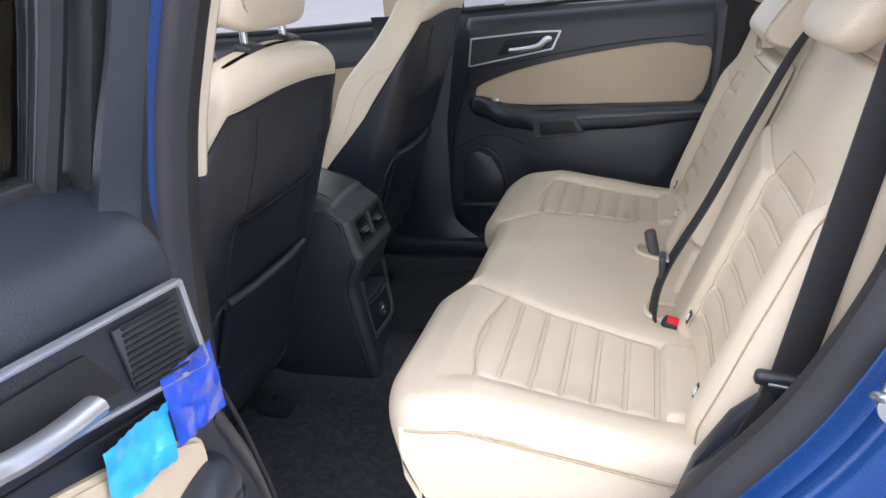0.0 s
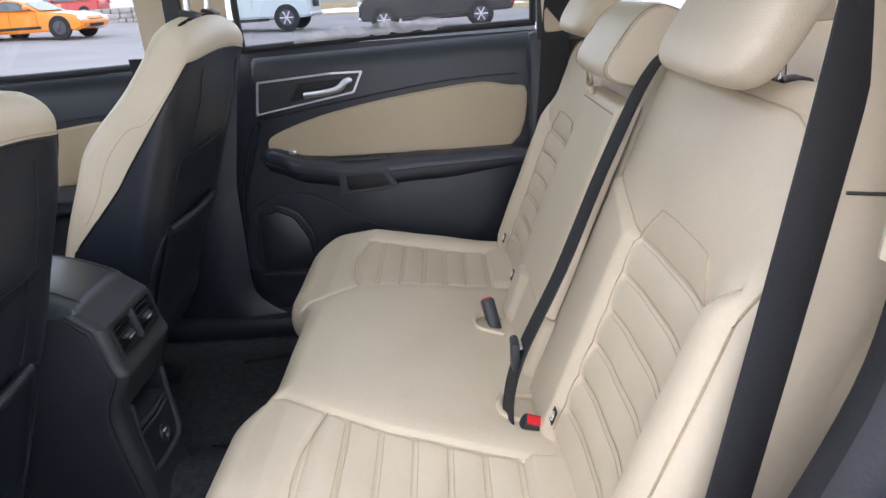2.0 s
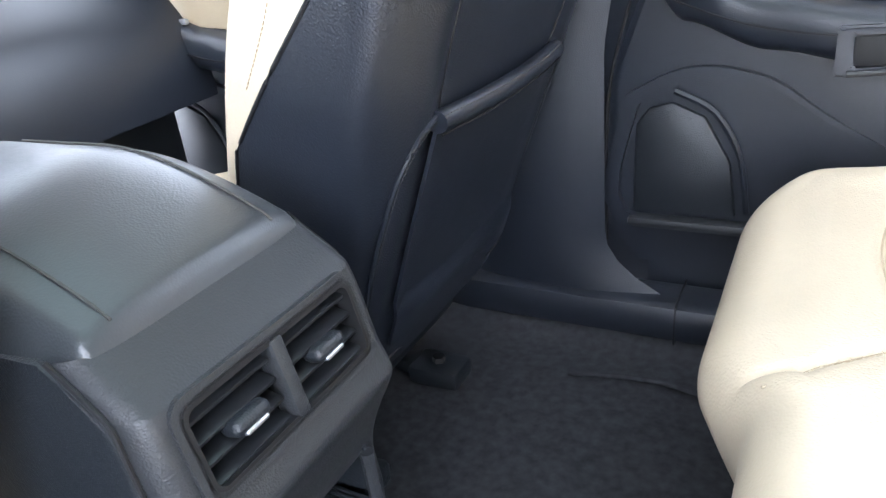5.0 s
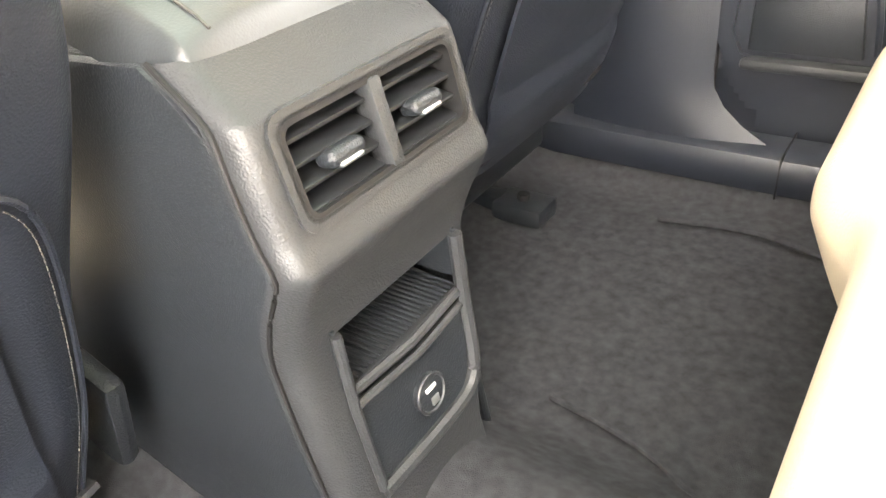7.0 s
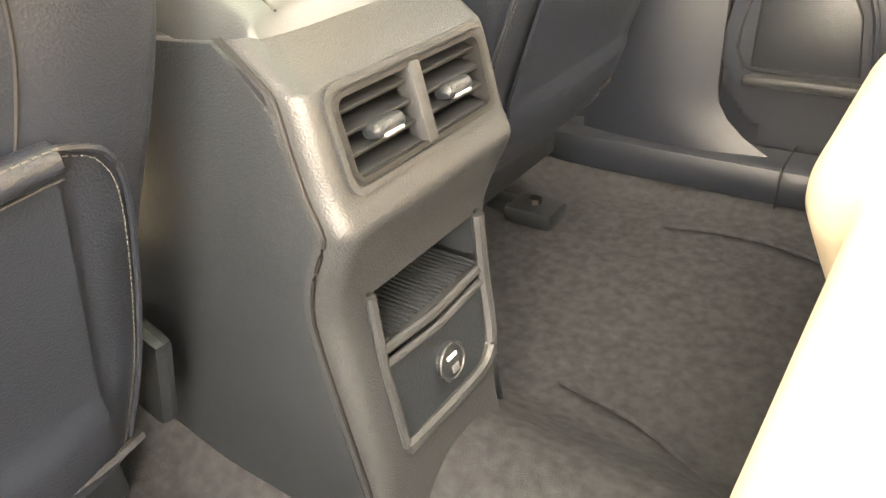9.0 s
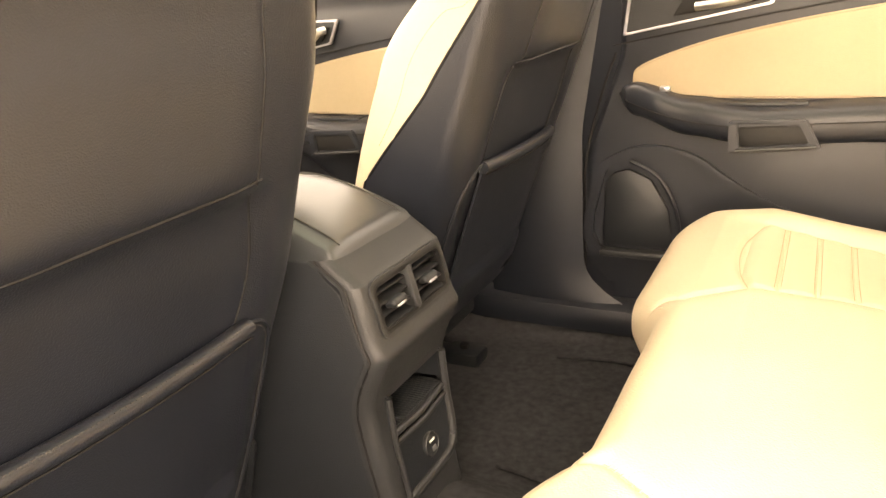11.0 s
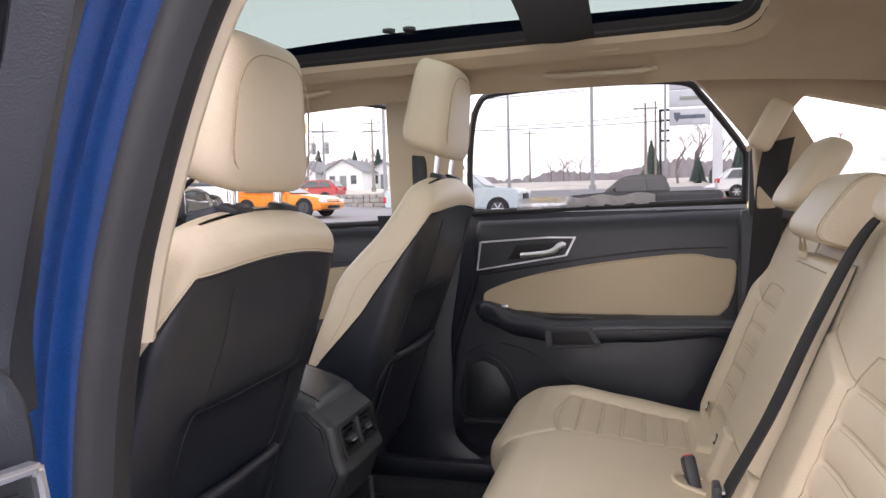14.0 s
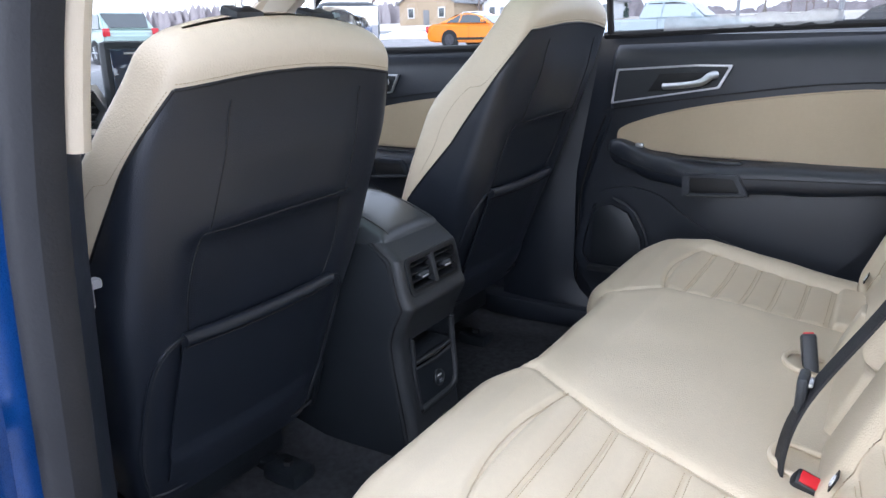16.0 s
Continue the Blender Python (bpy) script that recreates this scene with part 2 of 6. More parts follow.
def seat_rear(y, s, lift=0.0):
    """A point on the rear face of a seat back."""
    W, T, k = seat_ring(s)
    n = 5.0
    d = max(0.0, 1 - min(1.0, abs(y) / W) ** n) ** (1 / n)
    x = -k - T / 2 + T / 2 * d - seat_dent(y, s)
    return Vector((x + lift, y, s - 0.034 * (y / 0.24) ** 2 * (s / SH) ** 4))


def seat_dent(y, s):
    return 0.010 * bump01(s, 0.10, 0.505, 0.02) * bump01(y, -0.17, 0.17, 0.05) - 0.012 * bump01(s, 0.50, 0.66, 0.08) * bump01(y, -0.15, 0.15, 0.12)


def front_seat(m, raise_head, label, recline):
    e = thing("front_seat", m, label, "car seat", "front seats")

    UB, VB = 25 / 96, 40 / 60

    def edge_u(s):
        """Where the black shell ends round the side: its top corners are cut back."""
        g = 0.10 + 0.66 * min(1.0, max(0.0, (SH - 0.06 - s) / 0.48))
        if g < 0.5:
            return math.asin((1 - (1 - 2 * g) ** 5) ** 0.42) / (2 * math.pi)
        return math.acos(-((2 * g - 1) ** 2.1)) / (2 * math.pi)

    def fn(u, v):
        s = SH * (1 - (1 - v) ** 1.35)
        W, T, k = seat_ring(s)
        w = u if u <= 0.5 else 1 - u
        eu = edge_u(s)
        w = w * eu / UB if w < UB else eu + (w - UB) * (0.5 - eu) / (0.5 - UB)
        a = 2 * math.pi * (w if u <= 0.5 else 1 - w)
        c, d = math.cos(a), math.sin(a)
        n = 2 / 4.2
        y = W * math.copysign(abs(d) ** n, d)
        if c >= 0:
            return seat_rear(y, s)
        x = -k - T / 2 + (T / 2) * math.copysign(abs(c) ** n, c)
        x -= 0.03 * min(1.0, 1.6 * abs(c) ** n) * bump01(abs(y), 0.17, 0.30, 0.08) * bump01(s, 0.05, 0.55, 0.2)
        return Vector((x, y, s - 0.034 * (y / 0.24) ** 2 * (s / SH) ** 4))

    def dark(u, v, p):
        s = SH * (1 - (1 - v) ** 1.35)
        return (u < UB or u > 1 - UB) and s < SH - 0.060

    part("back_shell", surf(fn, 96, 60, True, dark), BLACK, e, "black leather seat back shell")
    part("front_cover", surf(fn, 96, 60, True, lambda u, v, p: not dark(u, v, p)), BEIGE, e, "cream leather seat cover")
    # piping between cream and black
    rows = [j / 60 for j in range(61) if SH * (1 - (1 - j / 60) ** 1.35) < SH - 0.056]
    vt = rows[-1]
    top = [fn(1 - UB + 2 * UB * i / 40 if i < 20 else 2 * UB * (i - 20) / 40, vt) + Vector((0.001, 0, 0.0)) for i in range(41)]
    part("top_seam", tube(top, 0.0022, 6), DARK, e)
    part("top_stitching", stitches([p + Vector((0.0, 0, 0.007)) for p in top]), PALETH, e)
    for ub in (UB, 1 - UB):
        side = [fn(ub, v) for v in rows[6:]]
        part("side_piping", tube(side, 0.0022, 6), DARK, e)
        part("side_stitching", stitches([fn(ub + (0.012 if ub < 0.5 else -0.012), v) + Vector((0, 0.0005 if ub < 0.5 else -0.0005, 0)) for v in rows[20:]]), PALETH, e)
    for sd in (-1, 1):
        pts = [seat_rear(sd * (0.135 + 0.012 * i / 14), 0.705 - 0.19 * i / 14, 0.0005) for i in range(15)]
        part("panel_seam", tube(pts, 0.0013, 5), DARK, e)
        pts = [seat_rear(sd * (0.150 + 0.012 * math.sin(i / 16 * math.pi)), 0.50 - 0.17 * i / 16, 0.0005) for i in range(17)]
        part("panel_seam", tube(pts, 0.0013, 5), DARK, e)
    pts = [seat_rear(-0.155 + 0.31 * i / 20, 0.507 + 0.012 * (i / 20), 0.0) for i in range(21)]
    part("fold_seam", tube(pts, 0.0016, 5), DARK, e)

    # map pocket with a padded hem
    def pocket(u, v):
        y = -0.166 + 0.332 * u
        s = 0.05 + (0.325 - 0.05) * v
        b = math.sin(math.pi * u) ** 0.5 * math.sin(math.pi * min(1, v * 0.5 + 0.5)) * 0.004
        return seat_rear(y, s, 0.004 + 0.008 * v * math.sin(math.pi * u) ** 0.6 + b)
    part("map_pocket", thick(surf(pocket, 30, 24), 0.004), BLACK, e, "black leather map pocket")
    hem = [seat_rear(-0.166 + 0.332 * i / 24, 0.330, 0.006 + 0.010 * math.sin(math.pi * i / 24) ** 0.6) for i in range(25)]
    part("pocket_hem", tube(hem, 0.011, 10), BLACK, e)
    part("hem_stitching", stitches([p + Vector((0.006, 0, 0.0095)) for p in hem], 0.006, 0.0008), THREAD, e)
    part("hem_stitching", tube([p + Vector((0.008, 0, -0.010)) for p in hem], 0.0010, 5), DARK, e)
    for sd in (-1, 1):
        pts = smooth_path([seat_rear(sd * 0.166, 0.335, 0.004), seat_rear(sd * 0.20, 0.318, 0.002), seat_rear(sd * 0.215, 0.26, 0.002), seat_rear(sd * 0.212, 0.12, 0.002), seat_rear(sd * 0.19, 0.02, 0.002)], 6)
        part("side_seam", tube(pts, 0.0024, 6), BLACK, e)
        part("side_stitching", stitches([p + Vector((0.0012, -sd * 0.006, -0.003)) for p in pts], 0.006, 0.0006), THREAD, e)

    # loose skirt at the foot of the back
    def skirt(u, v):
        y = -0.20 + 0.40 * u
        return Vector((-0.012 - 0.12 * v + 0.008 * math.sin(9 * u), y, 0.02 - 0.085 * v + 0.01 * math.sin(14 * u) * v))
    part("skirt", thick(surf(skirt, 24, 10), 0.006), CARPET, e, "fuzzy black carpet skirt")

    # head restraint
    hz = SH + 0.024 + raise_head

    def head(u, v):
        a, b = 2 * math.pi * u, math.pi * (v - 0.5)
        ca, sa, cb, sb = math.cos(a), math.sin(a), math.cos(b), math.sin(b)

        def f(t, n):
            return math.copysign(abs(t) ** n, t)
        h = f(sb, 0.36)
        y = 0.150 * f(sa, 0.45) * f(cb, 0.30) * (1 - 0.24 * (0.5 + 0.5 * h))
        x = (0.058 if ca > 0 else 0.074 - 0.016 * h) * f(ca, 0.6) * f(cb, 0.36)
        return Vector((x - 0.125 - 0.030 * h, y, hz + 0.116 * (h + 1)))
    part("head_restraint", surf(head, 56, 40, True), BEIGE, e, "cream leather head restraint")

    def ring_pt(a):
        ca, sa = math.cos(a), math.sin(a)
        return Vector((-0.125 + 0.047 - 0.022 * math.copysign(abs(ca) ** 0.6, ca), (0.118 - 0.022 * ca) * math.copysign(abs(sa) ** 0.6, sa), hz + 0.115 + 0.094 * math.copysign(abs(ca) ** 0.6, ca)))
    part("head_seam", tube([ring_pt(2 * math.pi * i / 40) + Vector((0.005, 0, 0)) for i in range(40)], 0.0016, 5, True), PALETH, e)
    for sd in (-1, 1):
        post = part("post", tube([Vector((-0.062, sd * 0.073, SH - 0.03)), Vector((-0.088, sd * 0.073, hz + 0.03))], 0.0075, 14), CHROME, e, "chrome head restraint post")
        part("collar", rbox(0.034, 0.052, 0.016, 0.005, (-0.062, sd * 0.073, SH - 0.004)), PLASTIC, e)
    # base
    level = Matrix.Rotation(radians(-recline), 4, "Y")
    part("seat_cushion", rbox(0.50, 0.50, 0.14, 0.05, (-0.36, 0, 0.01), 4), BEIGE, e, "cream leather seat cushion", m=level)
    part("seat_frame", rbox(0.46, 0.42, 0.06, 0.01, (-0.33, 0, -0.10)), PLASTIC, e, m=level)
    for sd in (-1, 1):
        part("recliner_cover", rbox(0.16, 0.022, 0.12, 0.01, (-0.11, sd * 0.245, 0.02)), PLASTIC, e)
    return e


driver_seat = front_seat(pose(-0.566, 1.500, 0.55, 0, 18, 0), 0.000, "cream and black leather driver seat seen from behind", 18)
passenger_seat = front_seat(pose(-0.508, 2.335, 0.622, 0, 20, 0), 0.022, "cream and black leather passenger seat, reclined", 20)
for sy in (1.38, 1.65, 2.19, 2.455):
    e = thing("seat_rail", pose(-0.63, sy, 0.40), "black steel seat rail on the carpet", "seat rail", "seat rails")
    part("rail", rbox(0.50, 0.035, 0.03, 0.004, (-0.20, 0, 0.02)), PLASTIC, e)
    part("foot", rbox(0.09, 0.065, 0.035, 0.008, (0.03, 0, 0.018)), PLASTIC, e)
    part("bolt", tube([Vector((0.03, 0, 0.03)), Vector((0.03, 0, 0.045))], 0.011, 6), DARK, e)


# ---- rear bench ----
CUSH = ((1.487, -1), (2.353, 1))     # middle of each outer place, and its outer side


def linear(table, x):
    for (a, p), (b, q) in zip(table, table[1:]):
        if x <= b:
            return p + (q - p) * max(0.0, x - a) / (b - a)
    return table[-1][1]


def inner_seam(x):
    """Distance from the centreline of the seam between an outer place and the middle one."""
    return linear([(-0.17, 0.150), (-0.11, 0.183), (0.013, 0.274), (0.12, 0.312), (0.32, 0.349), (0.42, 0.352)], x)


def panel_front(y, c):
    return -0.014 + 1.05 * (y - c) ** 2


def cushion_top(x, y):
    """Height of the bench cushion at a place on it."""
    z = linear([(-0.17, 0.728), (-0.12, 0.748), (-0.06, 0.762), (0.02, 0.763), (0.32, 0.706), (0.42, 0.692)], x)
    off = abs(y - MID)
    c = CUSH[0][0] if y < MID else CUSH[1][0]
    seam = inner_seam(x)
    out = 0.598
    a, b = seam + 0.004, out
    m = bump01(off, a, b, 0.010) * bump01(x, panel_front(y, c), 0.322, 0.010)
    z -= 0.010 * bump01(off, seam + 0.03, out - 0.01, 0.14) * bump01(x, 0.05, 0.32, 0.16)
    if m > 0:
        z += m * (0.0088 * abs(math.sin(math.pi * (x - 0.050) / 0.054)) ** 0.40 - 0.0082)
    # seams: inner, outer, front arc, rear roll
    z -= 0.007 * math.exp(-((off - seam) / 0.006) ** 2)
    z -= 0.006 * math.exp(-((off - out) / 0.005) ** 2) * bump01(x, panel_front(y, c), 0.40, 0.02)
    if seam < off < out:
        z -= 0.006 * math.exp(-((x - panel_front(y, c)) / 0.005) ** 2)
        z += 0.012 * bump01(x, 0.332, 0.42, 0.02) - 0.007 * math.exp(-((x - 0.327) / 0.005) ** 2)
    z += 0.010 * bump01(off, 0.615, 0.72, 0.05) * bump01(x, -0.02, 0.50, 0.12)
    z += 0.004 * bump01(off, -0.1, seam - 0.02, 0.06)
    z += 0.0025 * noise.noise(Vector((x * 9, y * 9, 0)))
    return z


def bench_cushion(u, v):
    y = 1.215 + 1.41 * u
    edge = min(y - 1.215, 2.625 - y)
    front = -0.168 + 0.050 * bump01(y, 1.70, 2.14, 0.12) + 0.06 * max(0, 1 - edge / 0.15) ** 2
    # profile: up the front face, over the lip, back along the top
    if v < 0.16:
        t = v / 0.16
        x, z = front + 0.105 - 0.095 * t ** 0.7, 0.50 + 0.165 * t
    elif v < 0.30:
        a = (v - 0.16) / 0.14 * math.pi / 2
        x = front + 0.010 - 0.010 * math.sin(a * 2) * 0.6 + 0.055 * (1 - math.cos(a))
        zt = cushion_top(front + 0.065, y)
        z = 0.665 + (zt - 0.665) * math.sin(a)
    else:
        t = (v - 0.30) / 0.70
        x = front + 0.065 + (0.405 - front - 0.065) * t
        z = cushion_top(x, y)
    r = 0.045
    if edge < r:
        q = 1 - edge / r
        z -= (0.05 if z > 0.6 else 0.0) * (1 - math.sqrt(max(0, 1 - q * q)))
    return Vector((x, y, z))


bench = thing("rear_bench_seat", ID, "cream leather rear bench seat with ribbed outer places", "car seat")
part("cushion", surf(bench_cushion, 260, 190), BEIGE, bench, "cream leather bench cushion, ribbed")
for yy, sd in ((1.217, -1), (2.623, 1)):
    def side_wall(u, v):
        x = -0.100 + 0.500 * u
        zt = bench_cushion(0.0 if sd < 0 else 1.0, 0.30 + 0.70 * max(0.0, (x + 0.06) / 0.465)).z
        z = 0.50 + (zt - 0.50) * v
        x0 = -0.003 - 0.097 * min(1.0, (z - 0.50) / 0.165) ** 0.7
        x = x0 + (0.400 - x0) * u
        return Vector((x, yy + sd * 0.010 * math.sin(math.pi * v), z))
    part("side_boxing", surf(side_wall, 40, 10), BEIGE, bench)
    top = [Vector((x, yy + sd * 0.003, 0)) for x in [-0.09 + 0.48 * i / 30 for i in range(31)]]
    for p in top:
        p.z = bench_cushion(0.0 if sd < 0 else 1.0, 0.30 + 0.70 * max(0.0, (p.x + 0.06) / 0.465)).z - 0.004
    part("edge_seam", tube(top, 0.0025, 6), PALETH, bench)
for c, sgn in CUSH:
    for edge_of in (inner_seam, lambda x: 0.598):
        pts = []
        for i in range(41):
            x = (-0.10 if edge_of is inner_seam else 0.016) + (0.42 if edge_of is inner_seam else 0.31) * i / 40
            y = MID + sgn * edge_of(x)
            pts.append(Vector((x, y, cushion_top(x, y) + 0.0012)))
        part("panel_seam", tube(pts, 0.0011, 5), SEWN, bench)
    pts = []
    for i in range(31):
        y = MID + sgn * (0.272 + 0.326 * i / 30)
        x = panel_front(y, c)
        pts.append(Vector((x, y, cushion_top(x, y) + 0.0012)))
    part("panel_seam", tube(pts, 0.0011, 5), SEWN, bench)
    for k in range(6):
        x = 0.050 + 0.054 * k
        for dx in (-0.0045, 0.0045):
            y0, y1 = MID + sgn * (inner_seam(x) + 0.012), MID + sgn * 0.588
            pts = [Vector((x + dx, y0 + (y1 - y0) * i / 40, cushion_top(x + dx, y0 + (y1 - y0) * i / 40) + 0.0006)) for i in range(41)]
            part("rib_stitching", stitches(pts, 0.0055, 0.0006), PALETH, bench)
part("cushion_base", rbox(0.40, 1.30, 0.14, 0.02, (0.17, MID, 0.47)), PLASTIC, bench)

# back rest: s runs up it, h is its depth in front of the back plane
BX, BZ, LEANB = 0.362, 0.675, radians(21.5)


def back_pt(y, s, h):
    c, d = math.cos(LEANB), math.sin(LEANB)
    return Vector((BX + s * d - h * c, y, BZ + s * c + h * d))


def smooth_outline(pts):
    return [(p.x, p.y) for p in smooth_path([(y, s, 0) for y, s in pts], 3)]


BACKS = ((1.480, 1), (2.360, -1))     # middle of each outer backrest, and the way to the centre


def groove(y, s, a, b, w, d):
    """Depth of a sewn crease from a to b at a place on the backrest."""
    ay, az, by, bz = a[0], a[1], b[0], b[1]
    L = (by - ay) ** 2 + (bz - az) ** 2
    t = max(0.0, min(1.0, ((y - ay) * (by - ay) + (s - az) * (bz - az)) / L))
    r = (y - ay - t * (by - ay)) ** 2 + (s - az - t * (bz - az)) ** 2
    return d * math.exp(-r / (w * w))


def panel_top(dy):
    return 0.454 - 0.050 * max(0.0, abs(dy) - 0.086) / 0.046


def back_depth(y, s):
    h = 0.0
    for c, inn in BACKS:
        if abs(y - c) > 0.36:
            continue
        w, dy = 0.132, y - c
        m = bump01(dy, -w, w, 0.010) * bump01(s, 0.03, panel_top(dy), 0.010)
        h -= 0.012 * bump01(dy, -0.11, 0.11, 0.12) * bump01(s, 0.02, 0.44, 0.12)
        if m > 0:
            q = math.sin(math.pi * (s - 0.035) / 0.060) if s < 0.395 else math.sin(math.pi * (s - 0.395) / 0.075)
            h += m * (0.0115 * abs(q) ** 0.40 - 0.0100)
        # bolsters either side of the ribs, closed off by slanting seams
        h += 0.016 * bump01(dy * inn, 0.140, 0.30, 0.03) * bump01(s, 0.02, 0.40 + 0.35 * max(0.0, dy * inn - 0.14), 0.03)
        h += 0.022 * bump01(dy * inn, -0.30, -0.155, 0.05) * bump01(s, 0.03, 0.42 + 0.45 * max(0.0, -dy * inn - 0.14), 0.09)
        h -= groove(y, s, (c + inn * 0.138, 0.400), (c + inn * 0.30, 0.452), 0.006, 0.007)
        h -= groove(y, s, (c - inn * 0.138, 0.400), (c - inn * 0.20, 0.452), 0.006, 0.007)
        h -= groove(y, s, (c - inn * 0.22, 0.628), (c + inn * 0.32, 0.632), 0.005, 0.006)
    for c in (1.800, 2.140):
        h -= 0.018 * math.exp(-((y - c) / 0.007) ** 2)
    h += 0.018 * bump01(y, 1.812, 2.128, 0.03) * bump01(s, -0.1, 0.143, 0.016)
    return h + 0.002 * noise.noise(Vector((s * 9, y * 9, 3)))


def bench_back(u, v):
    y = 1.238 + 1.364 * u
    edge = min(y - 1.238, 2.602 - y)
    top = 0.665 - 0.075 * max(0, 1 - edge / 0.13) ** 2
    L = top + 0.13
    d = L * v
    r = 0.05
    if d < top - r:
        s, h = d, 0.0
    elif d < top - r + r * 1.5708:
        a = (d - (top - r)) / r
        s, h = top - r + r * math.sin(a), -r * (1 - math.cos(a))
    else:
        s, h = top, -(d - (top - r) - r * 1.5708) - r
    h += back_depth(y, s) * (1 if h > -0.01 else max(0, 1 + h / 0.06))
    if edge < 0.05:
        q = 1 - edge / 0.05
        h -= 0.06 * (1 - math.sqrt(max(0, 1 - q * q)))
    return back_pt(y, s, h)


part("backrest", surf(bench_back, 260, 200), BEIGE, bench, "cream leather backrest with ribbed panels")
for yy, sd in ((1.240, -1), (2.600, 1)):
    def back_side(u, v):
        p = bench_back(0.0 if sd < 0 else 1.0, 0.80 * v)
        c, d = math.cos(LEANB), math.sin(LEANB)
        return Vector((p.x + 0.10 * u * c, yy + sd * 0.006 * math.sin(math.pi * u), p.z - 0.10 * u * d))
    part("back_boxing", surf(back_side, 8, 40), BEIGE, bench)
    pts = [bench_back(0.012 if sd < 0 else 0.988, 0.02 + 0.74 * i / 50) for i in range(51)]
    part("back_seam", tube([p + Vector((-0.002, 0, 0)) for p in pts], 0.0018, 5), PALETH, bench)
part("back_panel", prism([(BX + 0.06, BZ - 0.12), (BX + 0.11, BZ - 0.12), (BX + 0.36, BZ + 0.56), (BX + 0.26, BZ + 0.56)], 1.29, 0.0, "y", 1.275), PLASTIC, bench)


def rear_head(y, s, wide, high, out, name="head_restraint"):
    def fn(u, v):
        a, b = 2 * math.pi * u, math.pi * (v - 0.5)
        ca, sa, cb, sb = math.cos(a), math.sin(a), math.cos(b), math.sin(b)

        def f(t, n):
            return math.copysign(abs(t) ** n, t)
        hh = f(sb, 0.5)
        return back_pt(y + wide * f(sa, 0.5) * f(cb, 0.42) * (1 - 0.08 * hh), s + high * (hh + 1), out + (0.036 + 0.006 * (ca > 0)) * f(-ca, 0.65) * f(cb, 0.5) - 0.02 * hh)
    part(name, surf(fn, 48, 32, True), BEIGE, bench, "cream leather rear head restraint")
    for sd in (-1, 1):
        part("post", tube([back_pt(y + sd * 0.06, 0.60, -0.045), back_pt(y + sd * 0.06, s + 0.08, 0.0)], 0.006, 10), CHROME, bench)
        part("collar", rbox(0.034, 0.045, 0.018, 0.004, back_pt(y + sd * 0.06, 0.655, -0.035)), PLASTIC, bench)


rear_head(1.510, 0.628, 0.140, 0.098, 0.030)
rear_head(2.370, 0.635, 0.125, 0.095, 0.030)


def middle_head(u, v):
    """Boxy middle head restraint hugging the top of the backrest."""
    a = 2 * math.pi * u
    ca, sa = math.cos(a), math.sin(a)

    def f(t, n):
        return math.copysign(abs(t) ** n, t)
    e0 = 1 - abs(2 * v - 1) ** 8 * 0.10
    y = 1.985 + 0.138 * (2 * v - 1)
    return back_pt(y, 0.652 + (0.072 + 0.008 * f(ca, 0.6)) * f(sa, 0.55) * e0, 0.000 + 0.070 * f(ca, 0.55) * e0 - 0.022 * f(sa, 0.6))


part("head_restraint", surf(middle_head, 56, 30, True, cap=True), BEIGE, bench, "boxy cream middle head restraint")
for vv in (0.035, 0.965):
    ring = [middle_head(i / 48, vv) for i in range(48)]
    mid = sum(ring, Vector()) / 48
    part("head_seam", tube([mid + (p - mid) * 1.006 for p in ring], 0.0014, 5, True), PALETH, bench)
for yy in (1.93, 2.04):
    part("post", tube([back_pt(yy, 0.56, -0.03), back_pt(yy, 0.62, -0.005)], 0.006, 10), CHROME, bench)


# ---- centre console ----
console = thing("centre_console", ID, "black plastic centre console with rear air vents", "console")
CMID = 1.907      # middle of the console
CP = [(-0.412, 0.906), (-0.381, 0.770)]


PROFILE = [Vector((x, z)) for x, z in ((-0.446, 0.897), (-0.432, 0.886), (-0.408, 0.868), (-0.400, 0.856), (-0.3865, 0.797), (-0.379, 0.778), (-0.376, 0.768), (-0.380, 0.756), (-0.394, 0.728), (-0.404, 0.702), (-0.408, 0.680), (-0.406, 0.655), (-0.399, 0.610), (-0.386, 0.540), (-0.374, 0.470), (-0.366, 0.415))]
ARC = [0.0]
for p, q in zip(PROFILE, PROFILE[1:]):
    ARC.append(ARC[-1] + (q - p).length)


def console_face(u, v):
    """The moulded rear cover: v runs down its profile, u across it, rolled off at both sides."""
    d = v * ARC[-1]
    k = max(i for i in range(len(ARC) - 1) if ARC[i] <= d + 1e-9)
    t = (d - ARC[k]) / (ARC[k + 1] - ARC[k])
    a, b, c, e = PROFILE[max(k - 1, 0)], PROFILE[k], PROFILE[k + 1], PROFILE[min(k + 2, len(PROFILE) - 1)]
    q = 0.5 * (2 * b + (c - a) * t + (2 * a - 5 * b + 4 * c - e) * t * t + (3 * b - a - 3 * c + e) * t ** 3)
    w = 2 * u - 1
    half = 0.1135 + 0.004 * bump01(q.y, 0.70, 0.86, 0.08)
    lower = min(1.0, max(0.0, (0.64 - q.y) / 0.14))
    y = CMID + half * w - 0.046 * lower * max(0.0, w) ** 2
    r = max(0.0, (abs(w) - 0.83) / 0.17)
    return Vector((q.x - 0.028 * (1 - math.sqrt(max(0.0, 1 - r * r))), y, q.y))


def console_solid(u, v, p):
    if 0.800 < p.z < 0.855 and abs(p.y - CMID) < 0.087:
        return False
    return not (0.537 < p.z < 0.687 and 1.835 < p.y < 1.985 + 0.25 * min(0.0, p.z - 0.60))


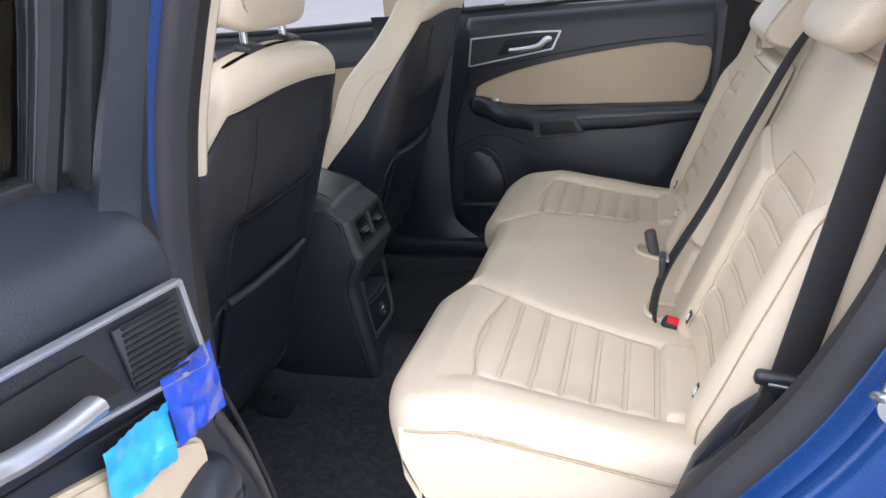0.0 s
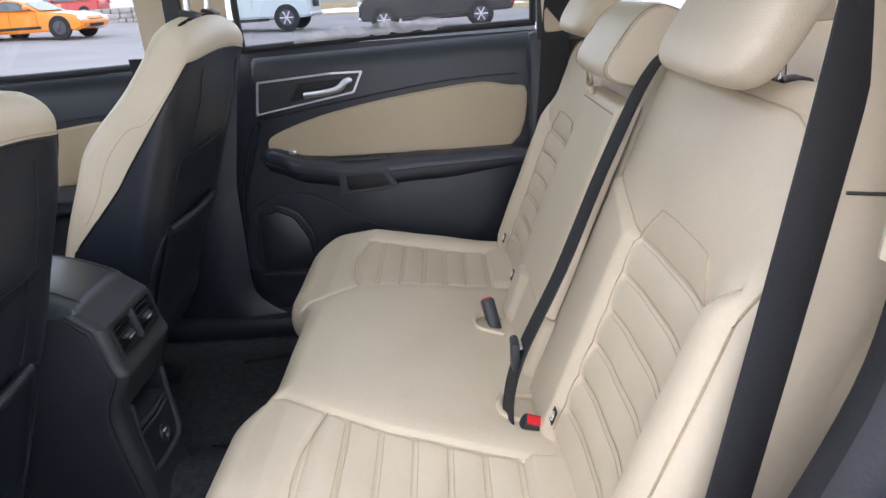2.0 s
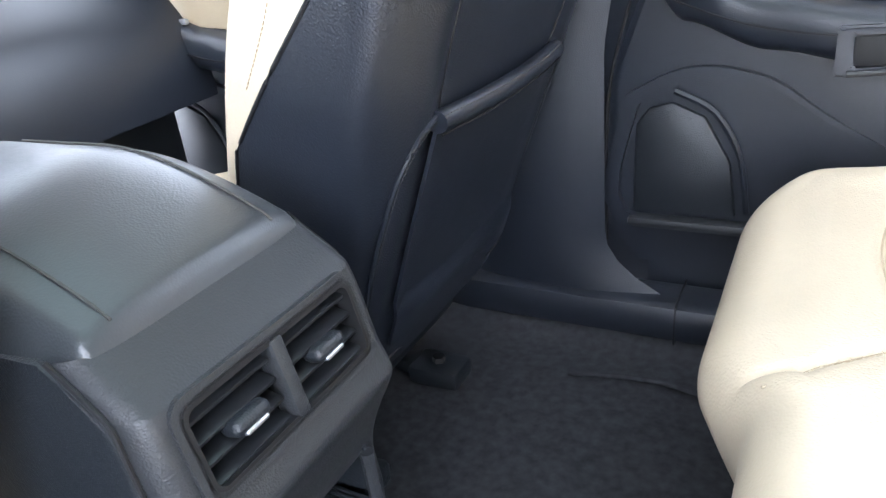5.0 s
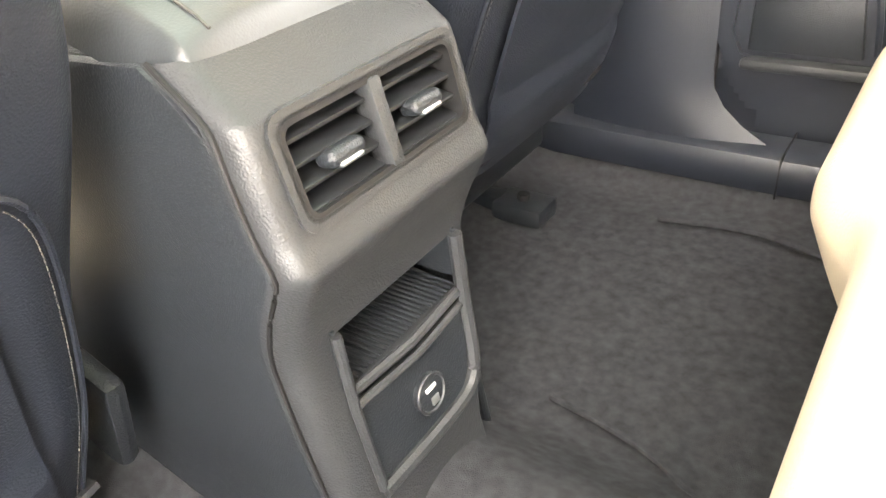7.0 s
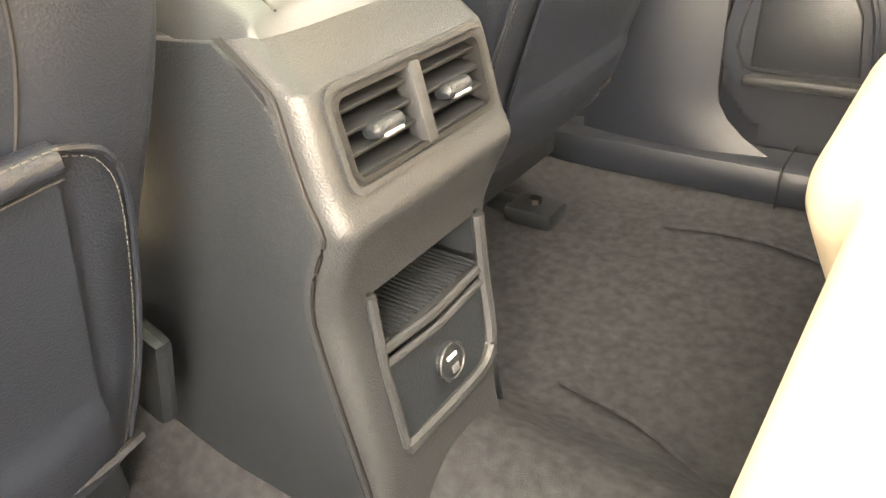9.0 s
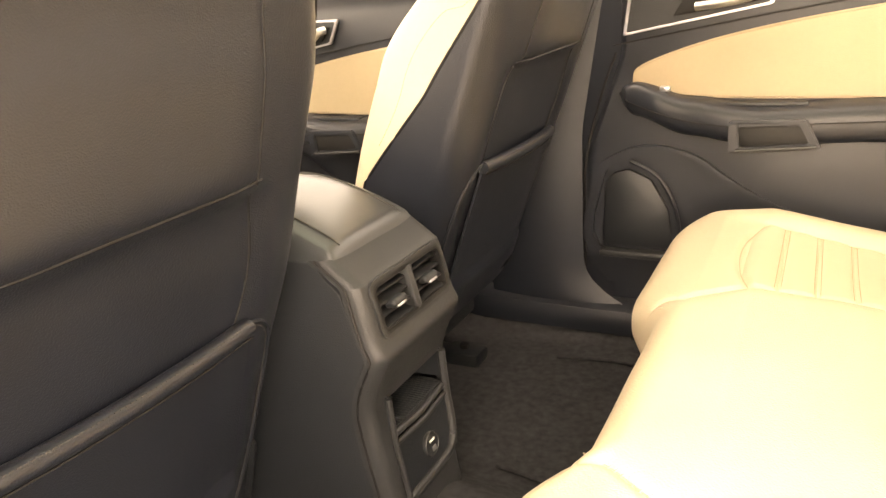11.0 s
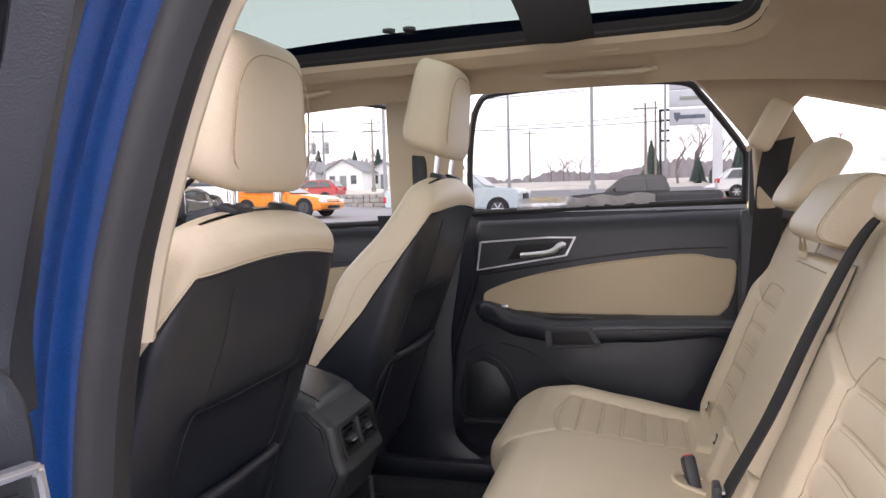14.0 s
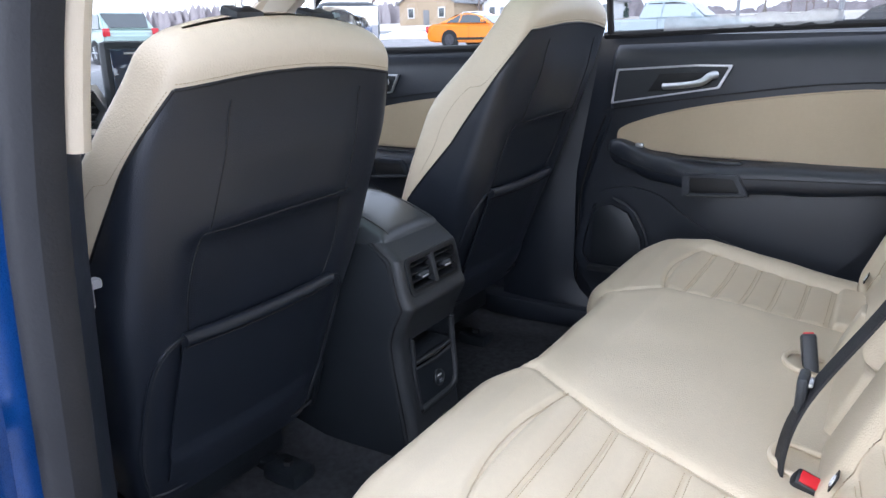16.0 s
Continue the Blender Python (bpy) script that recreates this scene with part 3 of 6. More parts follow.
def frame_local(a, b):
    """A matrix whose x runs down the slope from a to b, y across the car and z out of the face."""
    d = Vector((b[0] - a[0], 0, b[1] - a[1]))
    L = d.length
    d.normalize()
    y = Vector((0, 1, 0))
    n = d.cross(y)
    return Matrix(((d.x, y.x, n.x, a[0]), (d.y, y.y, n.y, CMID), (d.z, y.z, n.z, a[1]), (0, 0, 0, 1))), L


FM, FL = frame_local(CP[0], CP[1])
if (FM.to_3x3() @ Vector((0, 0, 1))).x < 0:
    FM = FM @ Matrix.Diagonal((1, -1, -1, 1))
# vent surround: outer outline, hole
VY, V0, V1 = 0.088, 0.049, 0.112


def rounded(x0, y0, x1, y1, r, n=4):
    out = []
    for cx, cy, a0 in ((x1 - r, y1 - r, 0), (x0 + r, y1 - r, 90), (x0 + r, y0 + r, 180), (x1 - r, y0 + r, 270)):
        for k in range(n + 1):
            a = radians(a0 + 90 * k / n)
            out.append((cx + r * math.cos(a), cy + r * math.sin(a)))
    return out


part("rear_cover", surf(console_face, 96, 200, keep=console_solid), GREYP, console, "charcoal grained rear cover")
bm = plate(rounded(V0 - 0.008, -VY - 0.008, V1 + 0.008, VY + 0.008, 0.014), rounded(V0, -VY, V1, VY, 0.010), -0.014, "z", 0.004)
bmesh.ops.bevel(bm, geom=[e for e in bm.edges if len(e.link_faces) == 2 and e.calc_face_angle(0) > 1.0], offset=0.003, segments=3, affect="EDGES")
part("vent_surround", bm, GREYP, console, "charcoal vent surround", m=FM)
part("vent_rim", plate(rounded(V0 - 0.003, -VY - 0.003, V1 + 0.003, VY + 0.003, 0.011), rounded(V0 + 0.003, -VY + 0.003, V1 - 0.003, VY - 0.003, 0.008), -0.015, "z", 0.004), DARK, console, m=FM)
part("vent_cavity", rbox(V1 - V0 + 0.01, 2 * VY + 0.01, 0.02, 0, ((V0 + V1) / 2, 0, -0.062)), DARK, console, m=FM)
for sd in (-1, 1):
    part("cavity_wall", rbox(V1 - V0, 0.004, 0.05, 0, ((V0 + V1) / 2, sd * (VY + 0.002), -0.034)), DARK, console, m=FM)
part("vent_divider", rbox(V1 - V0, 0.013, 0.02, 0.003, ((V0 + V1) / 2, 0, -0.004)), GREYP, console, m=FM)
for sd in (-1, 1):
    for k in range(4):
        xx = V0 + 0.009 + k * (V1 - V0 - 0.016) / 3
        bm = rbox(0.0035, VY - 0.012, 0.020, 0.001, (0, 0, 0))
        bmesh.ops.rotate(bm, matrix=Matrix.Rotation(radians(24), 3, "Y"), verts=bm.verts)
        bmesh.ops.translate(bm, vec=(xx, sd * (VY + 0.004) / 2, -0.010), verts=bm.verts)
        part("vent_slat", bm, SLAT, console, m=FM)
    for k in range(5):
        part("rear_vane", rbox(V1 - V0, 0.002, 0.018, 0, ((V0 + V1) / 2, sd * (0.016 + k * 0.015), -0.034)), SLAT, console, m=FM)
    tab = part("vent_tab", rbox(0.013, 0.034, 0.020, 0.006, (V0 + 0.034, sd * 0.044, 0.000), 3), PLASTIC, console, "black vent tab with a silver edge", m=FM)
    part("tab_edge", rbox(0.004, 0.022, 0.007, 0.0018, (V0 + 0.0390, sd * 0.044, 0.0070), 3), SATIN, tab, "silver edge", m=FM)
# storage slot with a ribbed tray over the socket panel
part("storage_tray", prism([(-0.404, 0.630), (-0.48, 0.640), (-0.48, 0.636), (-0.404, 0.624)], 0.158, 0.0, "y", 1.832), GREYP, console)
for k in range(26):
    part("tray_rib", rbox(0.078, 0.0026, 0.003, 0.001, (-0.444, 1.837 + k * 0.0059, 0.637)), PLASTIC, console)
part("storage_back", rbox(0.005, 0.17, 0.10, 0, (-0.482, CMID, 0.68)), DARK, console)
part("storage_roof", rbox(0.075, 0.17, 0.004, 0, (-0.446, CMID, 0.692)), PLASTIC, console)
for yy in (1.833, 1.990):
    part("storage_side", rbox(0.08, 0.004, 0.05, 0, (-0.444, yy, 0.668)), PLASTIC, console)
for dz, dx, rr in ((0.632, 0.0, 0.0048), (0.619, 0.003, 0.0040)):
    part("tray_bar", tube([Vector((-0.402 + dx, 1.833, dz)), Vector((-0.396 + dx, 1.905, dz)), Vector((-0.402 + dx, 1.990, dz))], rr, 8), GREYP, console)
part("socket_panel", prism([(-0.399, 0.619), (-0.385, 0.530), (-0.391, 0.529), (-0.404, 0.618)], 0.154, 0.0, "y", 1.834), PLASTIC, console)
part("panel_frame", tube(smooth_path([Vector((-0.402, 1.988, 0.690)), Vector((-0.398, 1.987, 0.625)), Vector((-0.388, 1.980, 0.570)), Vector((-0.384, 1.970, 0.545)), Vector((-0.383, 1.950, 0.534)), Vector((-0.382, 1.90, 0.533)), Vector((-0.383, 1.832, 0.533))], 5), 0.0068, 8), GREYP, console, "worn charcoal panel frame")
part("panel_frame", tube([Vector((-0.402, 1.833, 0.690)), Vector((-0.398, 1.833, 0.62)), Vector((-0.384, 1.833, 0.535))], 0.0045, 8), GREYP, console)
SM, _ = frame_local((-0.399, 0.619), (-0.385, 0.530))
if (SM.to_3x3() @ Vector((0, 0, 1))).x < 0:
    SM = SM @ Matrix.Diagonal((1, -1, -1, 1))
SM = SM @ Matrix.Translation((0.010, 0.004 * SM[1][1], 0))
sock = part("usb_socket", tube([Vector((0.036, 0.0, 0.0)), Vector((0.036, 0.0, 0.006))], 0.018, 24), PLASTIC, console, m=SM)
part("socket_ring", tube([Vector((0.036 + 0.018 * math.cos(a / 24 * 6.2832), 0.018 * math.sin(a / 24 * 6.2832), 0.006)) for a in range(24)], 0.0018, 6, True), GREYP, sock, m=SM)
part("port", rbox(0.004, 0.014, 0.002, 0.0008, (0.030, 0.0, 0.0068)), WHITE, sock, m=SM)
part("port", rbox(0.008, 0.010, 0.002, 0.0008, (0.044, 0.002, 0.0068)), SATIN, sock, m=SM)
# sides and lid
for y, sd in ((1.7925, 1), (2.0195, -1)):
    part("side_panel", prism([(-0.476, 0.894), (-0.462, 0.884), (-0.432, 0.856), (-0.414, 0.796), (-0.404, 0.768), (-0.424, 0.724), (-0.436, 0.685), (-0.434, 0.655), (-0.416, 0.550), (-0.392, 0.40), (-1.3, 0.40), (-1.3, 0.80), (-0.80, 0.876)], 0.012 * sd, 0.003, "y", y), PLASTIC, console)


def lid(u, v):
    a = (u - 0.5) * 2
    y = CMID + 0.1115 * math.copysign(abs(a) ** 0.9, a)
    x = -0.440 - 0.31 * v + 0.002 * a * a
    z = 0.908 + 0.056 * math.sin(min(1, v * 1.7) * math.pi / 2) - (0.012 + 0.022 * v) * abs(a) ** 3.5
    z -= 0.034 * max(0.0, (abs(a) - 0.84) / 0.16) ** 2.2
    z -= 0.020 * max(0.0, 1 - v / 0.05) ** 2.2
    return Vector((x, y, z))


part("armrest_lid", surf(lid, 64, 60), LIDM, console, "soft black armrest lid")
for sd in (-1, 1):
    part("lid_stitching", tube([lid(0.5 + sd * 0.33, 0.03 + 0.9 * i / 24) + Vector((0, 0, 0.0015)) for i in range(25)], 0.0012, 5), THREAD, console)
for uu in (0.004, 0.996):
    part("cover_edge", tube([console_face(uu, i / 60) + Vector((0, 0.001 if uu > 0.5 else -0.001, 0)) for i in range(61)], 0.0019, 6), DARK, console)
part("console_core", rbox(0.12, 0.205, 0.09, 0.006, (-0.532, CMID, 0.838)), PLASTIC, console)
part("lid_base", rbox(0.50, 0.205, 0.05, 0.008, (-0.715, CMID, 0.866)), PLASTIC, console)
part("console_deck", rbox(0.5, 0.22, 0.05, 0.02, (-1.15, CMID, 0.82)), PLASTIC, console)


# ---- rear door, inner side: u runs back from the hinge edge, w into the cabin ----
def door_panel(parent, M, shoulder=0.04):
    """Trim of a door under parent: local x along it, y out of it into the cabin, z up."""
    def P(name, bm, material, label=""):
        return part(name, bm, material, parent, label, m=M)

    def base(u, v):
        z = 0.46 + (0.815 + 0.025 * u) * v
        x0 = -0.03 + 0.088 * min(1.0, max(0.0, (z - 0.82) / 0.24))
        x = x0 + (0.89 - x0) * u
        y = 0.010 + 0.010 * math.sin(math.pi * min(1, max(0, (z - 1.0) / 0.26))) + 0.012 * bump01(z, 0.55, 0.9, 0.2) * bump01(x, 0.3, 0.8, 0.2)
        if x < x0 + 0.02:
            y -= 0.03 * (1 - (x - x0) / 0.02) ** 2
        if v > 0.91:
            y -= shoulder * ((v - 0.91) / 0.09) ** 2
        return Vector((x, y, z))
    def inside(u, v, p):
        return p.x < 0.89 - max(0.0, (0.95 - p.z)) * 0.75 and not (p.x < 0.05 and p.z < 0.56 - p.x)
    P("panel", surf(base, 90, 70, keep=inside), SOFT, "soft black door trim")
    # beige insert
    out = smooth_path([(0.092, 1.005, 0), (0.115, 1.035, 0), (0.25, 1.080, 0), (0.45, 1.118, 0), (0.70, 1.146, 0), (0.80, 1.134, 0), (0.857, 1.110, 0), (0.803, 0.955, 0), (0.55, 0.958, 0), (0.30, 0.960, 0), (0.16, 0.968, 0), (0.105, 0.982, 0)], 4, True)
    bm = prism([(p.x, p.y) for p in out], 0.016, 0.0, "y", 0.012)
    bmesh.ops.bevel(bm, geom=[e for e in bm.edges if e.calc_face_angle(0) > 1.0], offset=0.005, segments=3, affect="EDGES")
    P("insert", bm, INSERT, "beige vinyl door insert")
    # armrest
    TOP = [(0.060, 0.972), (0.075, 0.990), (0.10, 0.998), (0.22, 0.966), (0.35, 0.950), (0.56, 0.960), (0.86, 0.962)]
    BOT = [(0.060, 0.968), (0.075, 0.945), (0.10, 0.925), (0.22, 0.885), (0.35, 0.866), (0.56, 0.878), (0.86, 0.905)]
    DEP = [(0.060, 0.004), (0.09, 0.045), (0.16, 0.062), (0.35, 0.080), (0.86, 0.080)]

    def rest(u, v):
        x = 0.060 + 0.80 * u ** 1.3
        t, bt = lerp(TOP, x), lerp(BOT, x)
        a = math.pi * v
        return Vector((x, 0.012 + lerp(DEP, x) * max(0, math.sin(a)) ** 0.55, (t + bt) / 2 + (t - bt) / 2 * math.copysign(abs(math.cos(a)) ** 0.75, math.cos(a))))
    P("armrest", surf(rest, 60, 24), SOFT, "soft black armrest")
    P("armrest_seam", tube(smooth_path([Vector((0.08, 0.045, 0.962)), Vector((0.10, 0.064, 0.955)), Vector((0.20, 0.082, 0.925)), Vector((0.33, 0.0925, 0.912)), Vector((0.5, 0.093, 0.922)), Vector((0.84, 0.093, 0.935))], 6), 0.0016, 5), DARK)
    P("switch_cup", rbox(0.16, 0.030, 0.010, 0.004, (0.36, 0.045, 0.952)), PLASTIC)
    P("window_switch", rbox(0.022, 0.012, 0.012, 0.003, (0.165, 0.045, 0.984)), SATIN)
    bm = plate([(0.300, 0.858), (0.470, 0.872), (0.440, 0.930), (0.300, 0.925)], [(0.322, 0.872), (0.448, 0.882), (0.428, 0.918), (0.318, 0.914)], 0.020, "y", 0.080)
    bmesh.ops.bevel(bm, geom=list(bm.edges), offset=0.003, segments=2, affect="EDGES")
    P("pull_cup", bm, SOFT)
    P("pull_recess", rbox(0.13, 0.006, 0.045, 0.002, (0.385, 0.0900, 0.896)), DARK)
    P("cup_lip", tube([Vector((0.315, 0.102, 0.866)), Vector((0.46, 0.102, 0.877))], 0.004, 8), GREYP)
    # handle bezel and handle
    o = [(0.072, 1.094), (0.300, 1.132), (0.362, 1.142), (0.392, 1.202), (0.300, 1.203), (0.086, 1.190)]
    h = [(0.079, 1.100), (0.300, 1.1365), (0.3575, 1.1465), (0.383, 1.197), (0.300, 1.198), (0.0915, 1.185)]
    bm = plate(o, h, 0.012, "y", 0.026)
    bmesh.ops.bevel(bm, geom=list(bm.edges), offset=0.002, segments=2, affect="EDGES")
    P("handle_bezel", bm, SATIN, "satin silver handle bezel")
    P("bezel_recess", prism(h, 0.004, 0.0, "y", 0.0275), PLASTIC)
    # shade behind the handle, put in as a thin near-black patch
    P("painted_recess_shade", prism([(0.175, 1.130), (0.335, 1.150), (0.362, 1.185), (0.205, 1.178)], 0.003, 0.001, "y", 0.0325), DARK)
    g = smooth_path([Vector((0.222, 0.052, 1.146)), Vector((0.270, 0.058, 1.150)), Vector((0.318, 0.058, 1.158)), Vector((0.340, 0.052, 1.174)), Vector((0.352, 0.040, 1.178))], 6)
    P("handle", tube(g, [0.012] * 12 + [0.0135] * (len(g) - 12), 10, flat=0.75), SATIN, "satin silver door handle")
    # speaker and lower pocket
    sp = smooth_path([(-0.005, 0.60, 0), (0.005, 0.78, 0), (0.035, 0.825, 0), (0.12, 0.858, 0), (0.22, 0.842, 0), (0.30, 0.79, 0), (0.40, 0.735, 0), (0.50, 0.70, 0), (0.56, 0.65, 0), (0.48, 0.605, 0), (0.25, 0.592, 0)], 4, True)
    ins = [Vector(((p.x) * 0.93 + 0.022, 0.595 + (p.y - 0.595) * 0.88 + 0.014, 0)) for p in sp]
    bm = plate([(p.x, p.y) for p in sp], [(p.x, p.y) for p in ins], 0.014, "y", 0.014)
    bmesh.ops.bevel(bm, geom=[e for e in bm.edges if e.calc_face_angle(0) > 1.0], offset=0.003, segments=2, affect="EDGES")
    P("pocket_rim", bm, SOFT)
    P("speaker_grille", prism([(0.026, 0.618), (0.030, 0.765), (0.050, 0.792), (0.085, 0.802), (0.135, 0.780), (0.175, 0.71), (0.188, 0.618)], 0.012, 0.004, "y", 0.012), PLASTIC, "black speaker grille")
    P("pocket_rib", tube(smooth_path([Vector((0.09, 0.030, 0.822)), Vector((0.15, 0.030, 0.79)), Vector((0.190, 0.030, 0.72)), Vector((0.205, 0.030, 0.63))], 5), 0.005, 6), SOFT)
    P("pocket_floor", rbox(0.34, 0.030, 0.018, 0.006, (0.19, 0.024, 0.600)), GREYP)
    P("panel_groove", tube(smooth_path([Vector((-0.02, 0.014, 0.55)), Vector((-0.018, 0.014, 0.80)), Vector((0.02, 0.018, 0.965)), Vector((0.055, 0.022, 1.06))], 6), 0.003, 6), DARK)
    P("top_seam", tube(smooth_path([Vector((0.05, 0.026, 1.075)), Vector((0.3, 0.028, 1.115)), Vector((0.6, 0.028, 1.155)), Vector((0.83, 0.024, 1.165))], 6), 0.0018, 5), DARK)


# far rear door
far_door = thing("door_1", ID, "closed rear door with black trim and beige insert", "car door", kind="structure")
FARM = Matrix.Translation((-0.378, 2.755, 0)) @ Matrix.Diagonal((1, -1, 1, 1))
door_panel(far_door, FARM)
part("door_backing", rbox(1.36, 0.012, 0.90, 0.003, (0.10, 2.770, 0.83)), SOFT, far_door)
part("door_skin", rbox(1.0, 0.05, 0.80, 0.02, (0.05, 2.84, 0.86)), BLUE, far_door)
front_door = thing("door_3", ID, "closed front passenger door with beige insert", "car door", kind="structure")
door_panel(front_door, Matrix.Translation((-1.425, 2.755, -0.035)) @ Matrix.Diagonal((1, -1, 1, 1)))
part("door_backing", rbox(1.2, 0.012, 0.84, 0.003, (-1.19, 2.770, 0.82)), SOFT, front_door)

# near rear door, swung open on the front hinge
near_door = thing("door_2", ID, "opened rear door with black trim and protective film", "car door", kind="structure")
NEARM = Matrix.Translation((-0.140, 0.858, 0)) @ Matrix.Rotation(radians(-94), 4, "Z")
door_panel(near_door, NEARM, 0.085)
part("door_core", rbox(0.80, 0.10, 0.78, 0.03, (0.47, -0.080, 0.82)), BLUE, near_door, m=NEARM.copy())
part("front_edge_trim", tube(smooth_path([Vector((-0.03, -0.035, 0.44)), Vector((-0.028, -0.035, 0.80)), Vector((0.02, -0.04, 0.97)), Vector((0.062, -0.050, 1.06)), Vector((0.066, -0.065, 1.21))], 6), 0.028, 10), SOFT, near_door, m=NEARM.copy())
def leaned(bm):
    """Window frame of the door: leans towards the cabin above the sill."""
    for v in bm.verts:
        v.co.y += 0.33 * max(0.0, v.co.z - 1.25)
    return bm


def frame_face(u, v):
    z = 1.20 + 0.52 * v
    x0 = lerp([(1.20, 0.030), (1.40, 0.040), (1.50, 0.034), (1.60, 0.022), (1.72, 0.04)], z)
    x1 = lerp([(1.20, 0.105), (1.28, 0.092), (1.42, 0.082), (1.55, 0.092), (1.64, 0.14), (1.72, 0.25)], z)
    return Vector((x0 + (x1 - x0) * u, -0.030 + 0.014 * min(u / 0.42, 1.0) - 0.030 * max(0.0, u - 0.45), z))


part("frame_trim", leaned(thick(surf(frame_face, 14, 24), -0.02)), SOFT, near_door, m=NEARM.copy())
part("frame_core", leaned(prism([(0.042, 1.22), (0.080, 1.232), (0.076, 1.42), (0.088, 1.54), (0.135, 1.63), (0.22, 1.70), (0.06, 1.72), (0.044, 1.60)], -0.05, 0.008, "y", -0.058)), RUBBER, near_door, m=NEARM.copy())
part("window_frame", leaned(tube(smooth_path([Vector(p) for p in ((0.104, -0.085, 1.25), (0.092, -0.085, 1.43), (0.105, -0.085, 1.56), (0.150, -0.085, 1.64), (0.24, -0.085, 1.70), (0.55, -0.085, 1.70), (0.85, -0.085, 1.52), (0.88, -0.085, 1.28))], 5), 0.013, 8)), RUBBER, near_door, m=NEARM.copy())
pane = part("pane", leaned(prism([(0.100, 1.24), (0.092, 1.44), (0.107, 1.56), (0.155, 1.64), (0.24, 1.69), (0.55, 1.69), (0.85, 1.50), (0.88, 1.24)], 0.004, 0.0, "y", -0.090)), CLEARGL, near_door, m=NEARM.copy())
pane.visible_shadow = False
part("sill_strip", rbox(0.82, 0.02, 0.018, 0.004, (0.48, -0.080, 1.276)), RUBBER, near_door, m=NEARM.copy())
part("grille", prism([(0.100, 1.110), (0.165, 1.121), (0.175, 1.182), (0.100, 1.177)], 0.004, 0.001, "y", 0.0325), GREYP, near_door, m=NEARM.copy())
for k in range(11):
    part("grille_rib", tube([Vector((0.102, 0.0375, 1.113 + k * 0.0062)), Vector((0.167, 0.0375, 1.122 + k * 0.0058))], 0.0016, 5), DARK, near_door, m=NEARM.copy())


# ---- the shell round the cabin ----
floor = thing("floor", ID, "black carpeted car floor", "floor", kind="structure")


def carpet(u, v):
    x = -1.9 + 2.4 * u
    y = 1.13 + 1.58 * v
    z = 0.405 + 0.085 * bump01(y, 1.82, 2.00, 0.16) + 0.004 * noise.noise(Vector((x * 6, y * 6, 0)))
    z += 0.045 * max(0, 1 - (2.71 - y) / 0.10) + 0.045 * max(0, 1 - (y - 1.13) / 0.10)
    if x > 0.0:
        z += 0.09 * min(1, x / 0.15)
    if x < -0.62:
        z += 0.02 * min(1, (-0.62 - x) / 0.1)
    return Vector((x, y, z))


part("carpet", thick(surf(carpet, 120, 80), -0.02), CARPET, floor, "black carpet")
for k, (x0, y0, x1, y1) in enumerate(((-0.37, 2.10, -0.10, 1.98), (-0.40, 2.52, -0.12, 2.50))):
    part("carpet_seam", tube(smooth_path([Vector((x0, y0, 0.414)), Vector(((x0 + x1) / 2, (y0 + y1) / 2 + 0.03, 0.415)), Vector((x1, y1, 0.416))], 6), 0.004, 6), CARPET, floor)
for sy, sd in ((2.69, 1), (1.15, -1)):
    e = thing("trim", ID, "black plastic door sill trim", "sill trim", kind="structure")
    part("sill_plate", rbox(2.2, 0.10, 0.07, 0.02, (-0.5, sy, 0.455)), SOFT, e)
    part("sill_joint", rbox(0.003, 0.102, 0.072, 0.001, (-0.26, sy, 0.456)), DARK, e)

# far B-pillar
e = thing("pillar_trim_far", ID, "black and beige centre pillar trim", "pillar trim", kind="structure")


def bpillar(y_of, x0, x1, z0, z1):
    def fn(u, v):
        z = z0 + (z1 - z0) * v
        x = x0(z) + (x1(z) - x0(z)) * u
        return Vector((x, y_of(z) - 0.02 * math.sin(math.pi * u), z))
    return fn


def far_y(z):
    return 2.68 if z < 1.25 else 2.68 - (z - 1.25) * 0.33


part("lower_trim", surf(bpillar(far_y, lambda z: -0.62, lambda z: -0.385 + 0.06 * max(0, z - 0.9) / 0.36 + 12 * max(0, 0.60 - z) ** 2.2, 0.43, 1.28), 14, 30), SOFT, e)
part("upper_trim", surf(bpillar(far_y, lambda z: -0.57 + 0.09 * (z - 1.28), lambda z: -0.335 + 0.13 * (z - 1.28), 1.28, 1.70), 14, 16), TRIMB, e)
part("belt_anchor", rbox(0.045, 0.02, 0.12, 0.006, (-0.45, 2.60, 1.41)), PLASTIC, e)

# side windows, far side: frame, seal, pane
def side_window(name, pts, tint, yof, label):
    w = thing(name, ID, label, "car window", kind="structure")
    out = smooth_path([Vector((x, 0, z)) for x, z in pts], 5, True)
    ring = [Vector((p.x, yof(p.z) - 0.004, p.z)) for p in out]
    part("window_seal", tube(ring, 0.010, 8, True, up=(0, 1, 0)), RUBBER, w)
    bm = bmesh.new()
    bm.faces.new([bm.verts.new((p.x, yof(p.z) + 0.02, p.z)) for p in out])
    bmesh.ops.triangulate(bm, faces=bm.faces)
    pn = part("pane", bm, tint, w, smooth=False)
    pn.visible_shadow = False
    return w


